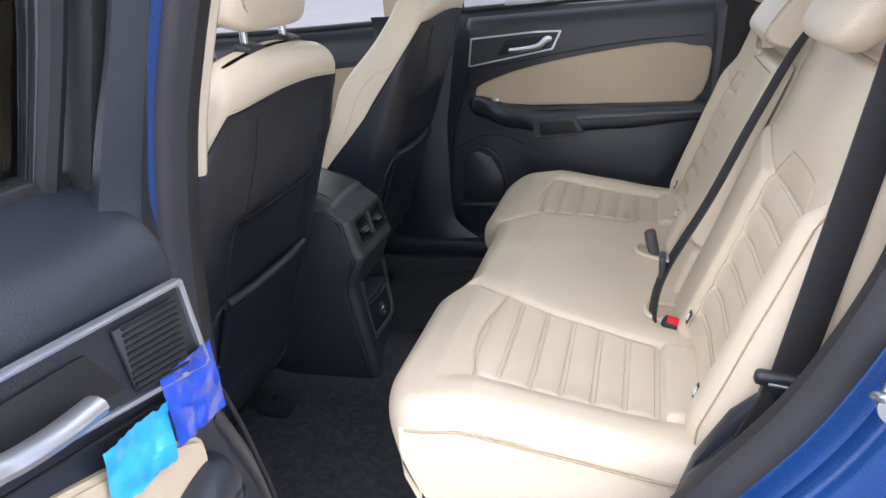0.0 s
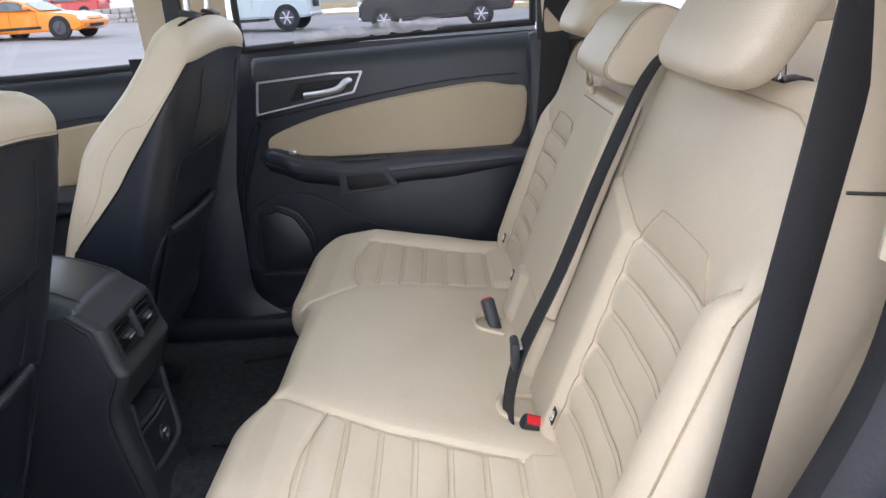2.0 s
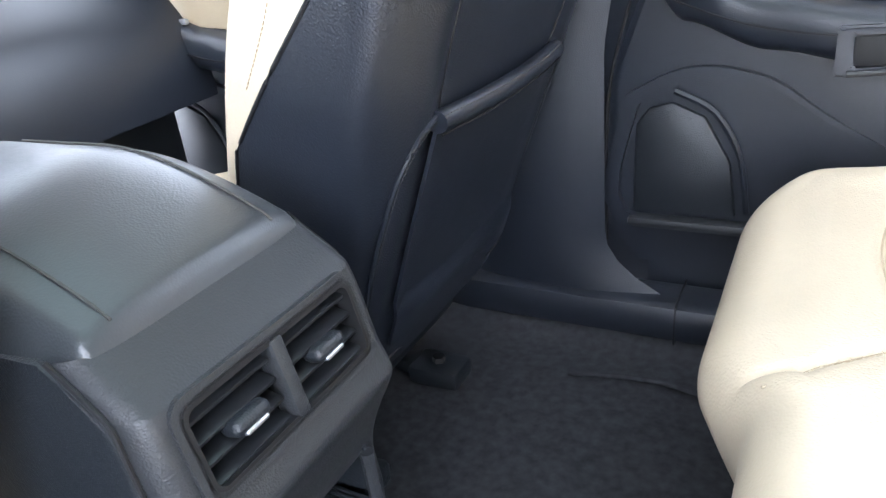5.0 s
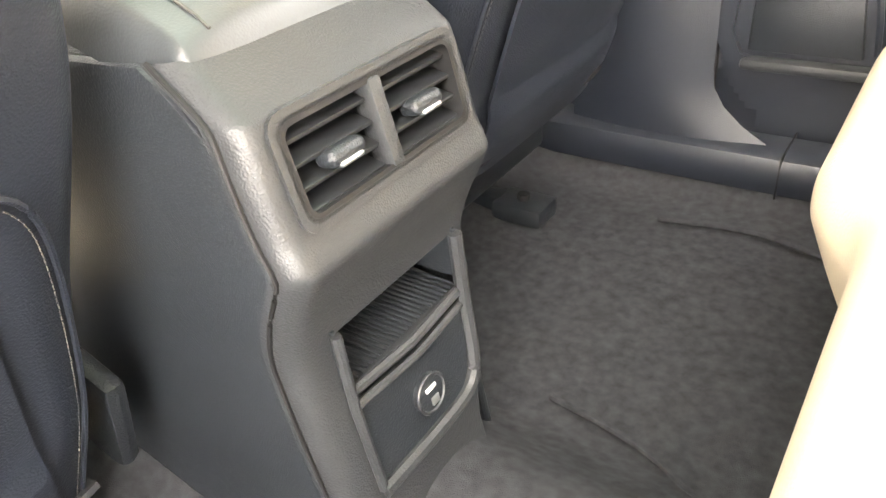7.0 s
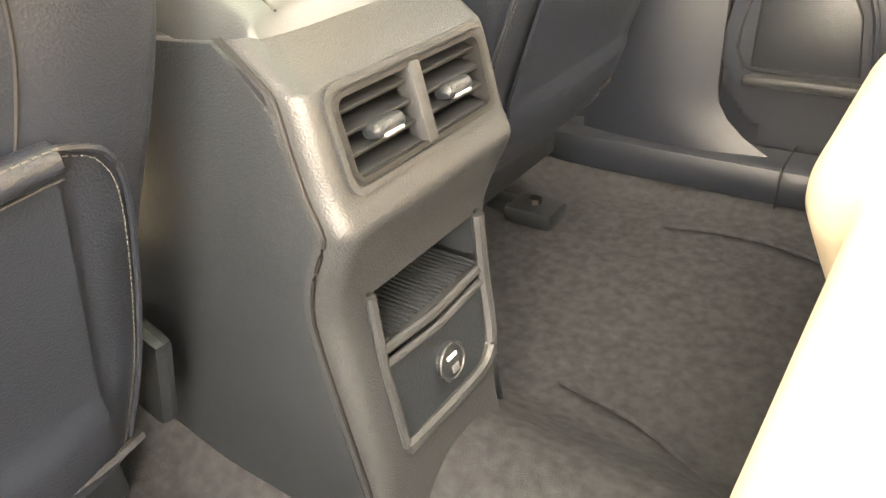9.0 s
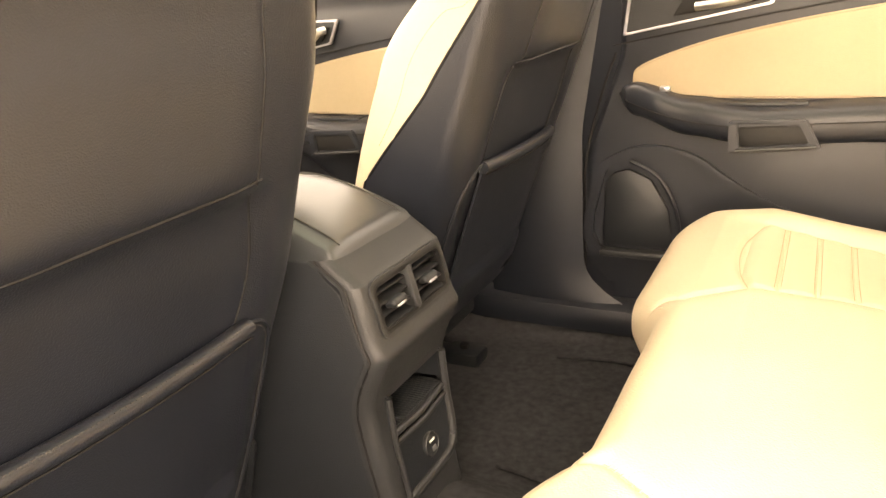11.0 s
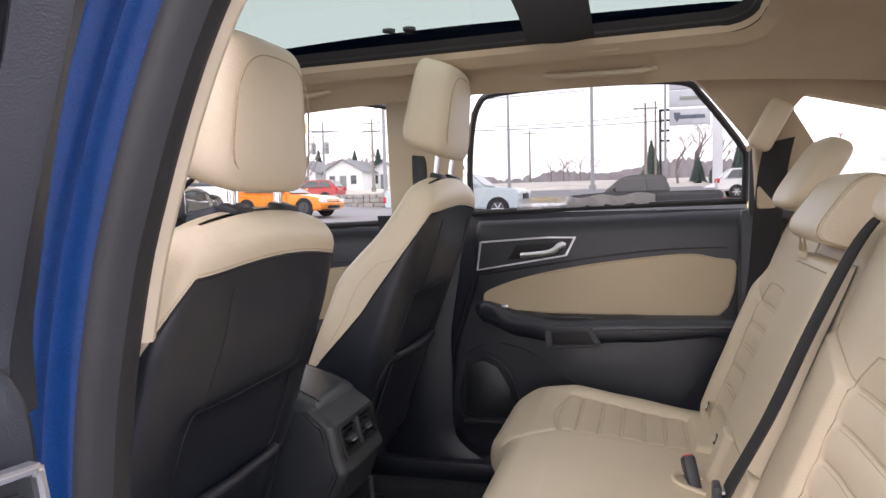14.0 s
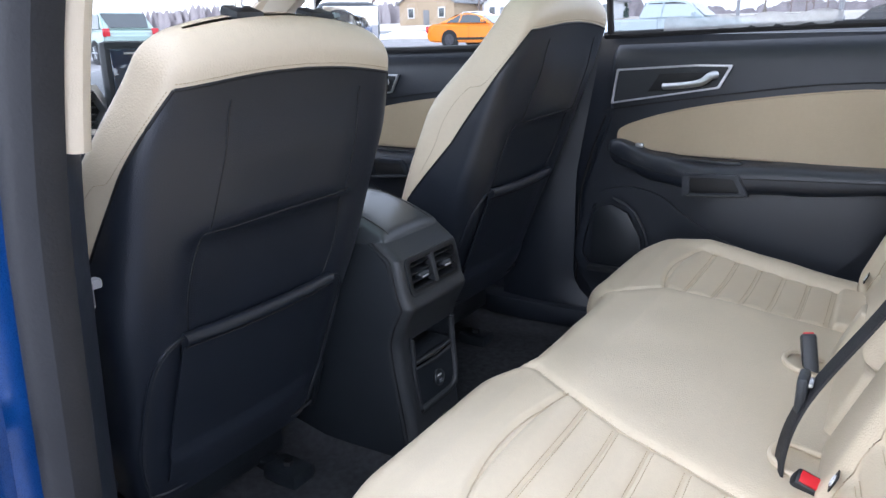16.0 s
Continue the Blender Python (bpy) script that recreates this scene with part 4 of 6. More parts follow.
REARW = [(-0.318, 1.282), (-0.318, 1.30), (-0.314, 1.40), (-0.295, 1.53), (-0.265, 1.612), (-0.21, 1.640), (0.0, 1.650), (0.22, 1.648), (0.335, 1.636), (0.375, 1.600), (0.44, 1.520), (0.49, 1.450), (0.498, 1.42), (0.500, 1.32), (0.498, 1.303), (0.47, 1.301), (0.10, 1.294), (-0.30, 1.281)]
FRONTW = [(-0.565, 1.262), (-0.56, 1.29), (-0.55, 1.45), (-0.535, 1.585), (-0.56, 1.622), (-0.70, 1.640), (-0.90, 1.615), (-1.10, 1.545), (-1.35, 1.40), (-1.54, 1.26), (-1.50, 1.245), (-1.0, 1.245), (-0.60, 1.255)]
side_window("window_1", REARW, REARGL, lambda z: far_y(z) + 0.070, "rear side window with a strip of protective film")
side_window("window_2", FRONTW, GLASS, lambda z: far_y(z) + 0.070, "front passenger side window")
film = thing("protective_film", ID, "crinkled clear protective film on the window", "film strip")


def film_fn(u, v):
    x = -0.17 + 0.42 * u
    return Vector((x, 2.722 + 0.002 * math.sin(u * 40) + 0.001 * math.sin(u * 97 + v * 8), 1.288 + 0.012 * u + 0.032 * v * (1 + 0.12 * math.sin(u * 23))))


CLOUDY = mat("cloudy_plastic", (0.62, 0.62, 0.63), 0.3, var=0.2, vscale=20)
CLOUDY.node_tree.nodes["Principled BSDF"].inputs["Alpha"].default_value = 0.45
part("film", surf(film_fn, 60, 6), CLOUDY, film)

# roof: headliner with the glass roof's opening
roof = thing("ceiling", ID, "beige fabric headliner with a panoramic glass roof", "ceiling", kind="structure")


def roof_z(x, y):
    return 1.780 - 0.863 * min(0.65, abs(y - MID)) ** 3.3 - 0.055 * max(0, (-0.2 - x)) ** 1.6 - 0.10 * max(0, x - 0.35) ** 1.5


RX0, RX1, RY = -0.90, 0.49, 0.452


def liner(u, v):
    x = -1.55 + 3.0 * u
    y = MID - 0.585 + 1.17 * v
    z = roof_z(x, y)
    edge = 0.585 - abs(y - MID)
    if edge < 0.06:
        z -= 0.008 * (1 - edge / 0.06) ** 2
    return Vector((x, y, z))


def ring_out(x0, x1, hw, r, n=6):
    return rounded(x0, MID - hw, x1, MID + hw, r, n)


bm = surf(liner, 150, 60, keep=lambda u, v, p: not (RX0 < p.x < RX1 and abs(p.y - MID) < RY))
part("headliner", bm, LINER, roof, "beige fabric headliner")


def ring_strip(hw0, g0, dz0, hw1, g1, dz1, r0=0.08, r1=0.07):
    a, b = ring_out(RX0 - g0, RX1 + g0, hw0, r0), ring_out(RX0 - g1, RX1 + g1, hw1, r1)
    bm = bmesh.new()
    A = [bm.verts.new((x, y, roof_z(x, y) + dz0)) for x, y in a]
    B = [bm.verts.new((x, y, roof_z(x, y) + dz1)) for x, y in b]
    n = len(A)
    # finer along the long sides
    for i in range(n):
        bm.faces.new((A[i], A[(i + 1) % n], B[(i + 1) % n], B[i]))
    bmesh.ops.subdivide_edges(bm, edges=[e for e in bm.edges if e.calc_length() > 0.3], cuts=12, use_grid_fill=True)
    return bm


part("opening_lip", ring_strip(RY + 0.03, 0.03, -0.006, RY - 0.004, -0.004, -0.001), LINER, roof)
part("opening_edge", ring_strip(RY - 0.004, -0.004, -0.001, RY - 0.012, -0.012, 0.012), LINER, roof)
part("roof_seal", ring_strip(RY - 0.010, -0.010, 0.010, RY - 0.040, -0.040, 0.030), RUBBER, roof, "black roof glass seal")
part("seal_rib", ring_strip(RY - 0.022, -0.022, 0.014, RY - 0.026, -0.026, 0.018), GREYP, roof)
bm = surf(lambda u, v: Vector((RX0 - 0.1 + (RX1 - RX0 + 0.2) * u, MID - RY - 0.05 + (2 * RY + 0.1) * v, roof_z(RX0 - 0.1 + (RX1 - RX0 + 0.2) * u, MID - RY - 0.05 + (2 * RY + 0.1) * v) + 0.032)), 24, 12)
pn = part("roof_glass", bm, TINTED, roof, "green-tinted roof glass")
pn.visible_shadow = False
part("cross_beam", surf(lambda u, v: Vector((-0.075 + 0.172 * u, MID - RY + 2 * RY * v, roof_z(-0.1, MID - RY + 2 * RY * v) + 0.006 - 0.006 * math.sin(math.pi * u))), 6, 20), PLASTIC, roof)
outer = part("outer_skin", surf(lambda u, v: Vector((-1.6 + 3.2 * u, MID - 0.62 + 1.24 * v, roof_z(-1.6 + 3.2 * u, MID - 0.62 + 1.24 * v) + 0.05)), 80, 60, keep=lambda u, v, p: not (RX0 + 0.02 < p.x < RX1 - 0.02 and abs(p.y - MID) < RY - 0.03)), BLUE, roof)

# side headliner over the far windows
def far_rail(u, v):
    x = -1.5 + 3.0 * u
    zt = roof_z(x, MID + 0.585) - 0.006
    zb = 1.640 - 0.33 * max(0, -0.72 - x) ** 1.4 - 0.1 * max(0, x - 0.45)
    return Vector((x, 2.503 + 0.075 * v - 0.012 * math.sin(math.pi * v), zt + (zb - zt) * v))


e = thing("wall_far", ID, "beige roof rail and black lower side trim", "car side", kind="structure")
part("roof_rail", surf(far_rail, 80, 10), LINER, e)
# rear quarter, far side: pillar trim round the window's slanting end, quarter window behind
cp = [(0.33, 1.70), (0.345, 1.645), (0.385, 1.602), (0.45, 1.52), (0.503, 1.45), (0.512, 1.28), (0.68, 1.28), (0.66, 1.44), (0.60, 1.545), (0.63, 1.580), (0.95, 1.50), (0.98, 1.70)]
part("quarter_trim", prism(cp, 0.05, 0.008, "y", 2.565), LINER, e)
part("window_edge", prism([(0.500, 1.26), (0.530, 1.26), (0.528, 1.40), (0.515, 1.47), (0.500, 1.44)], 0.02, 0.004, "y", 2.63), PLASTIC, e)
part("shoulder_trim", rbox(1.0, 0.05, 0.90, 0.02, (1.03, 2.70, 0.82)), TRIMB, e)
part("quarter_lower", rbox(0.30, 0.05, 0.86, 0.02, (0.63, 2.70, 0.85)), SOFT, e)
part("quarter_rear", prism([(1.05, 1.26), (1.5, 1.26), (1.45, 1.55), (0.95, 1.50)], 0.05, 0.008, "y", 2.565), LINER, e)
part("front_rail", prism([(-1.62, 1.26), (-1.53, 1.26), (-1.10, 1.55), (-0.90, 1.622), (-0.72, 1.648), (-0.70, 1.70), (-1.2, 1.62)], 0.05, 0.005, "y", 2.565), TRIMB, e)

# near side: the opening's edge in (x, z)
LOOP = [(-0.415, 0.46), (-0.2, 0.45), (0.06, 0.455), (0.20, 0.52), (0.31, 0.68), (0.385, 0.785), (0.475, 0.915), (0.548, 1.08), (0.570, 1.20), (0.572, 1.28), (0.562, 1.36), (0.53, 1.46), (0.46, 1.555), (0.33, 1.61), (0.10, 1.625), (-0.05, 1.618), (-0.15, 1.595), (-0.215, 1.556), (-0.258, 1.50), (-0.290, 1.43), (-0.322, 1.345), (-0.352, 1.25), (-0.382, 1.10), (-0.400, 0.90), (-0.415, 0.65)]
edge = smooth_path([Vector((x + 0.052 * min(1.0, max(0.0, (-0.05 - x) / 0.20)), 0, z)) for x, z in LOOP], 6, True)
CEN = Vector((0.07, 0, 1.0))


def loop_strip(steps, z_lo=-9, z_hi=9):
    """A band round the opening: steps of (push away from its middle, y, tumble inward with height)."""
    bm = bmesh.new()
    rings = []
    n = len(edge)
    for push, y in steps:
        ring = []
        for k, p in enumerate(edge):
            t = (edge[(k + 1) % n] - edge[k - 1]).normalized()
            nn = Vector((t.z, 0, -t.x))
            if nn.dot(p - CEN) < 0:
                nn = -nn
            q = p + nn * push
            lean = 0.0
            ring.append(bm.verts.new((q.x, y + lean, q.z)))
        rings.append(ring)
    for A, B in zip(rings, rings[1:]):
        for k in range(n):
            j = (k + 1) % n
            if z_lo <= (edge[k].z + edge[j].z) / 2 <= z_hi:
                bm.faces.new((A[k], A[j], B[j], B[k]))
    bmesh.ops.delete(bm, geom=[v for v in bm.verts if not v.link_faces], context="VERTS")
    return bm


e = thing("wall_near", ID, "blue door frame with black weatherstrip and trim", "car side", kind="structure")
part("weatherstrip", loop_strip([(0.012, 1.118), (-0.004, 1.110), (-0.012, 1.092), (-0.010, 1.074), (0.002, 1.062), (0.020, 1.058), (0.034, 1.062)]), RUBBER, e, "black rubber weatherstrip")
part("upper_trim", loop_strip([(0.006, 1.112), (-0.002, 1.118), (-0.005, 1.128), (0.000, 1.140), (0.034, 1.160), (0.14, 1.170)], 1.175, 9), TRIMB, e, "beige upper pillar trim")
part("lower_trim", loop_strip([(0.008, 1.114), (0.020, 1.130), (0.044, 1.157), (0.060, 1.167), (0.14, 1.172)], -9, 1.175), SOFT, e, "black lower pillar trim")
part("door_jamb", loop_strip([(0.028, 1.066), (0.034, 1.055), (0.055, 1.045), (0.062, 1.020), (0.075, 1.010), (0.110, 1.005), (0.120, 0.985), (0.135, 0.965), (0.165, 0.958)]), BLUE, e, "blue painted door jamb")

# rear end and front end close the cabin
e = thing("wall_rear", ID, "black tailgate trim with rear window", "tailgate", kind="structure")
part("tailgate", rbox(0.06, 1.5, 0.80, 0.02, (1.55, MID, 0.85)), SOFT, e)
part("hatch_header", rbox(0.08, 1.2, 0.10, 0.02, (1.42, MID, 1.60)), LINER, e)
part("load_floor", rbox(1.0, 1.4, 0.04, 0.01, (1.05, MID, 0.72)), CARPET, e)
dash = thing("dashboard", ID, "black dashboard with silver-rimmed vents and touch screen", "dashboard")


def dash_top(u, v):
    y = 1.16 + 1.56 * u
    a = v * math.pi * 0.5
    return Vector((-1.22 - 0.62 * (1 - math.cos(a)) + 0.04 * math.sin(math.pi * u), y, 0.80 + 0.40 * math.sin(a)))


part("dash_pad", surf(dash_top, 30, 20), SOFT, dash, "soft black dash pad")
part("dash_front", rbox(0.12, 1.52, 0.50, 0.03, (-1.36, MID, 0.72)), PLASTIC, dash)
for yv in (2.20, 1.66, 2.52):
    o = [(yv - 0.10, 1.10), (yv + 0.07, 1.08), (yv + 0.105, 1.13), (yv + 0.07, 1.195), (yv - 0.08, 1.205)]
    h = [(yv - 0.085, 1.112), (yv + 0.062, 1.094), (yv + 0.088, 1.132), (yv + 0.06, 1.182), (yv - 0.07, 1.190)]
    vent = part("vent_rim", plate(o, h, 0.03, "x", -1.215), SATIN, dash, "satin silver vent rim")
    part("vent_box", prism(h, 0.01, 0.0, "x", -1.225), DARK, vent)
    for k in range(5):
        part("vent_slat", rbox(0.02, 0.14, 0.004, 0.001, (-1.200, yv - 0.005, 1.110 + k * 0.017)), GREYP, vent)
scr = part("screen_bezel", rbox(0.03, 0.27, 0.19, 0.012, (-1.175, 1.88, 1.195)), PLASTIC, dash)
part("screen_glass", rbox(0.004, 0.245, 0.150, 0.002, (-1.158, 1.88, 1.198)), mat("dark_screen", (0.02, 0.03, 0.05), 0.08, coat=1.0), scr, "dark glossy touch screen")
for k in range(3):
    part("screen_line", rbox(0.002, 0.06, 0.004, 0, (-1.1545, 1.82 + 0.06 * k, 1.262)), SATIN, scr)
part("dash_strip", rbox(0.02, 0.9, 0.014, 0.004, (-1.205, 2.2, 1.055)), SATIN, dash, "satin silver dash strip")

# front glass and the driver's side
e = thing("window_3", ID, "windscreen of clear glass", "windscreen", kind="structure")
bm = surf(lambda u, v: Vector((-1.95 + 0.90 * v, 1.22 + 1.40 * u, 1.14 + 0.545 * v)), 8, 8)
pn = part("pane", bm, GLASS, e)
pn.visible_shadow = False
for sy in (1.22, 2.62):
    part("pillar_cover", tube([Vector((-1.90, sy, 1.16)), Vector((-1.05, sy, 1.67))], 0.045, 10, flat=0.6), TRIMB, e)
part("header", surf(lambda u, v: Vector((-1.55 + 0.14 * v, 1.25 + 1.34 * u, 1.60 + 0.09 * v)), 6, 3), LINER, e)
e = thing("door_4", ID, "closed driver door with black trim", "car door", kind="structure")
part("panel", rbox(1.15, 0.05, 0.80, 0.02, (-1.05, 1.12, 0.85)), SOFT, e)
part("insert", rbox(0.7, 0.02, 0.16, 0.03, (-0.95, 1.155, 1.04)), INSERT, e)
part("outer_skin", prism([(-1.75, 0.50), (-0.44, 0.50), (-0.42, 1.16), (-0.44, 1.235), (-1.75, 1.215)], 0.06, 0.02, "y", 0.965), BLUE, e, "blue painted outer door skin")
part("belt_moulding", rbox(1.30, 0.02, 0.022, 0.005, (-1.10, 0.985, 1.250)), CHROME, e, "bright window moulding")
pn = part("pane", prism([(-0.50, 1.25), (-0.48, 1.62), (-0.90, 1.60), (-1.55, 1.25)], 0.004, 0.0, "y", 1.13), CLEARGL, e)
pn.visible_shadow = False
part("window_frame", tube(smooth_path([Vector((-0.49, 1.14, 1.25)), Vector((-0.47, 1.18, 1.62)), Vector((-0.90, 1.18, 1.62)), Vector((-1.58, 1.14, 1.25))], 5), 0.02, 8), RUBBER, e)


# ---- belts, buckles and small fittings ----
e = thing("seat_belt", ID, "black woven seat belt hanging beside the near seat", "seat belt", "seat belts")
pts = smooth_path([Vector((0.605, 1.245, 1.50)), Vector((0.588, 1.235, 1.36)), Vector((0.540, 1.218, 1.12)), Vector((0.486, 1.200, 0.872))], 8)
part("webbing", strap(pts, 0.053, (0.93, 0.25, -0.25)), BELT, e)
pts = smooth_path([Vector((0.486, 1.198, 0.868)), Vector((0.455, 1.190, 0.80)), Vector((0.42, 1.185, 0.72)), Vector((0.40, 1.20, 0.60))], 6)
part("lower_webbing", strap(pts, 0.050, (0.90, 0.30, -0.35)), BELT, e)
g = thing("belt_guide", pose(0.486, 1.190, 0.872, 12, 8, 0), "black plastic belt guide with chrome slot", "belt guide")
part("plate", rbox(0.092, 0.020, 0.022, 0.008, (0, 0, 0), 3), PLASTIC, g)
part("slot", rbox(0.064, 0.004, 0.004, 0.001, (0.004, -0.0105, -0.002)), SATIN, g, "bright slot edge")
part("lug", rbox(0.070, 0.016, 0.030, 0.006, (0.002, 0.002, -0.024)), PLASTIC, g)
c = thing("belt_buckle_cover", ID, "black plastic cover beside the seat base", "cover")
part("shell", prism([(0.34, 0.62), (0.40, 0.62), (0.47, 0.76), (0.485, 0.83), (0.455, 0.838), (0.415, 0.80), (0.37, 0.72)], 0.03, 0.008, "y", 1.195), SOFT, c)

e = thing("seat_belt", ID, "black woven centre seat belt lying along the backrest", "seat belt", "seat belts")
pts = [back_pt(1.700, 0.70, -0.06), back_pt(1.755, 0.672, 0.000), back_pt(1.790, 0.61, 0.022), back_pt(1.775, 0.45, 0.038), back_pt(1.725, 0.28, 0.055), back_pt(1.675, 0.12, 0.080), back_pt(1.670, 0.02, 0.062), back_pt(1.668, -0.02, 0.030)]
part("webbing", strap(smooth_path(pts, 8), 0.042, (-0.30, 0.90, -0.29)), BELT, e)
part("tongue", rbox(0.014, 0.040, 0.052, 0.005, back_pt(1.680, 0.13, 0.088)), PLASTIC, e)
part("tongue_slot", rbox(0.017, 0.026, 0.005, 0.001, back_pt(1.680, 0.145, 0.090)), SATIN, e)
e = thing("seat_belt", ID, "black woven belt behind the far seat", "seat belt", "seat belts")
part("webbing", strap(smooth_path([Vector((0.560, 2.53, 1.46)), Vector((0.545, 2.56, 1.35)), Vector((0.53, 2.60, 1.10)), Vector((0.50, 2.62, 0.80))], 6), 0.075, (1, -0.25, 0.2)), BELT, e)


def buckle(m, label, tall):
    k = thing("belt_buckle", m, label, "belt buckle", "belt buckles")
    part("body", rbox(0.026, 0.048, tall, 0.006, (0, 0, tall / 2)), PLASTIC, k)
    part("release_button", rbox(0.017, 0.038, 0.004, 0.001, (0, 0, tall)), RED, k, "red release button")
    return k


buckle(pose(0.322, 2.030, 0.672, -24, -8, 10), "black belt buckle with red button standing upright", 0.098)
buckle(pose(0.340, 1.672, 0.676, 25, -30, 80), "belt buckle with red button tucked into the seat", 0.055)
for yt in (1.344, 1.611, 2.222, 2.500):
    s = (0.745 - BZ) / math.cos(LEANB)
    p = back_pt(yt, s, back_depth(yt, s) + 0.012)
    k = thing("anchor_tag", pose(p.x, p.y, p.z, 0, -68, 0), "small black child-seat anchor tag with white symbol", "tag", "anchor tags")
    part("cloth", rbox(0.024, 0.021, 0.002, 0.0005), DARK, k)
    part("symbol", tube([Vector((0.007 * math.cos(a * 0.5236), 0.007 * math.sin(a * 0.5236), 0.0015)) for a in range(12)], 0.0011, 5, True), WHITE, k)
    part("symbol_dot", rbox(0.005, 0.006, 0.001, 0, (0, 0, 0.0015)), WHITE, k)
# arm rest folded into the middle of the backrest, with its pull loop
def arm(u, v):
    y = 1.816 + 0.286 * u
    s = 0.148 + 0.412 * v
    e0 = min(y - 1.816, 2.102 - y)
    e1 = min(s - 0.148, 0.560 - s)
    q = max(0.0, min(1.0, min(e0, e1) / 0.022))
    return back_pt(y, s, 0.004 + 0.034 * math.sqrt(max(0, 1 - (1 - q) ** 2)) + 0.002 * noise.noise(Vector((y * 8, s * 8, 1))))


part("folding_armrest", surf(arm, 60, 70), BEIGE, bench, "cream leather folding armrest")
part("armrest_seam", tube([arm(0.07 + 0.86 * i / 20, 0.93) for i in range(21)], 0.0016, 5), PALETH, bench)
lp = thing("pull_loop", ID, "cream fabric pull loop on the folded armrest", "pull loop")
ring = [back_pt(2.045 + 0.020 * math.sin(a), 0.578 + 0.026 * math.cos(a), 0.055 + 0.012 * math.cos(a)) for a in [2 * math.pi * i / 20 for i in range(20)]]
part("loop", tube(ring, 0.0045, 8, True, flat=0.5), PALETH, lp)
part("tab", rbox(0.012, 0.045, 0.016, 0.004, back_pt(2.045, 0.548, 0.042)), BEIGE, lp)
for c, inn in BACKS:
    for k in range(1, 7):
        s = 0.035 + 0.060 * k
        for ds in (-0.005, 0.005):
            pts = [back_pt(y, s + ds, back_depth(y, s + ds) + 0.0006) for y in [c - 0.120 + 0.240 * i / 30 for i in range(31)]]
            part("rib_stitching", stitches(pts, 0.0055, 0.0006), PALETH, bench)
    outline = [(c - 0.133, 0.05 + 0.345 * i / 12) for i in range(13)] + [(c - 0.130, 0.404), (c - 0.094, 0.444), (c - 0.080, 0.452), (c, 0.455), (c + 0.080, 0.452), (c + 0.094, 0.444), (c + 0.130, 0.404)] + [(c + 0.133, 0.395 - 0.345 * i / 12) for i in range(13)]
    part("panel_seam", tube([back_pt(y, s, back_depth(y, s) + 0.001) for y, s in smooth_outline(outline)], 0.0011, 5), SEWN, bench)
    for d0, d1, e in ((0.138, 0.30, 0.452), (-0.138, -0.20, 0.452)):
        line = [(c + inn * (d0 + (d1 - d0) * i / 10), 0.402 + (e - 0.402) * i / 10) for i in range(11)]
        part("bolster_seam", tube([back_pt(y, s, back_depth(y, s) + 0.001) for y, s in line], 0.0011, 5), SEWN, bench)
    line = [(c + inn * (-0.20 + 0.50 * i / 24), 0.628 + 0.004 * i / 24) for i in range(25)]
    part("top_seam", tube([bench_back((y - 1.238) / 1.364, s / 0.795) + Vector((-0.002, 0, 0.002)) for y, s in line], 0.0012, 5), SEWN, bench)
# fabric slits at the anchors between cushion and back
for yt, xx in ((2.03, 0.285), (1.70, 0.31)):
    p0 = Vector((xx, yt, cushion_top(xx, yt)))
    part("cushion_slit", tube(smooth_path([p0 + Vector((0.05, 0.04, -0.004)), p0 + Vector((0.0, 0.035, 0.006)), p0 + Vector((-0.012, 0.0, 0.007)), p0 + Vector((0.0, -0.03, 0.005)), p0 + Vector((0.05, -0.045, -0.006))], 6), 0.005, 8), BEIGE, bench)

# near rear quarter: beige panel behind the belt
e = thing("trim_near_rear", ID, "beige quarter trim beside the rear seat", "quarter trim", kind="structure")
part("panel", prism([(0.44, 0.78), (0.50, 0.80), (0.75, 0.80), (0.90, 1.30), (0.80, 1.55), (0.55, 1.60), (0.53, 1.50), (0.575, 1.40), (0.585, 1.20), (0.56, 1.05), (0.50, 0.90)], 0.03, 0.008, "y", 1.235), TRIMB, e)
part("panel_joint", tube([Vector((0.592, 1.234, 1.205)), Vector((0.66, 1.234, 1.198))], 0.0018, 6), THREAD, e)
part("rear_side", rbox(0.95, 0.04, 0.85, 0.01, (1.10, 1.16, 1.15)), TRIMB, e)
part("lower_black", prism([(0.30, 0.52), (0.40, 0.50), (0.60, 0.60), (0.60, 0.80), (0.44, 0.80), (0.36, 0.70)], 0.03, 0.01, "y", 1.17), SOFT, e)

# striker on the rear jamb
st = thing("door_striker", pose(0.560, 0.992, 0.985, 0, 10, 0), "galvanised steel door striker with two screws", "door striker")
part("plate", prism([(p[0], p[1]) for p in rounded(-0.026, -0.040, 0.026, 0.040, 0.022, 5)], 0.006, 0.001, "y", 0.0), STEEL, st)
part("bar", tube(smooth_path([Vector((0.012, 0, 0.014)), Vector((0.0, -0.030, 0.016)), Vector((-0.020, -0.040, 0.014)), Vector((-0.040, -0.034, 0.010)), Vector((-0.036, -0.012, -0.002)), Vector((-0.012, 0.0, -0.008))], 6), 0.0055, 10), STEEL, st)
for dz in (-0.026, 0.026):
    part("screw", tube([Vector((0.012, 0.001, dz)), Vector((0.012, -0.005, dz))], 0.010, 12), STEEL, st)
    part("screw_socket", tube([Vector((0.012, -0.0045, dz)), Vector((0.012, -0.0056, dz))], 0.005, 6), DARK, st)
hg = thing("door_check", pose(-0.400, 1.000, 0.875), "dark steel door hinge on the pillar", "hinge")
part("leaf", rbox(0.045, 0.012, 0.035, 0.004), PLASTIC, hg)
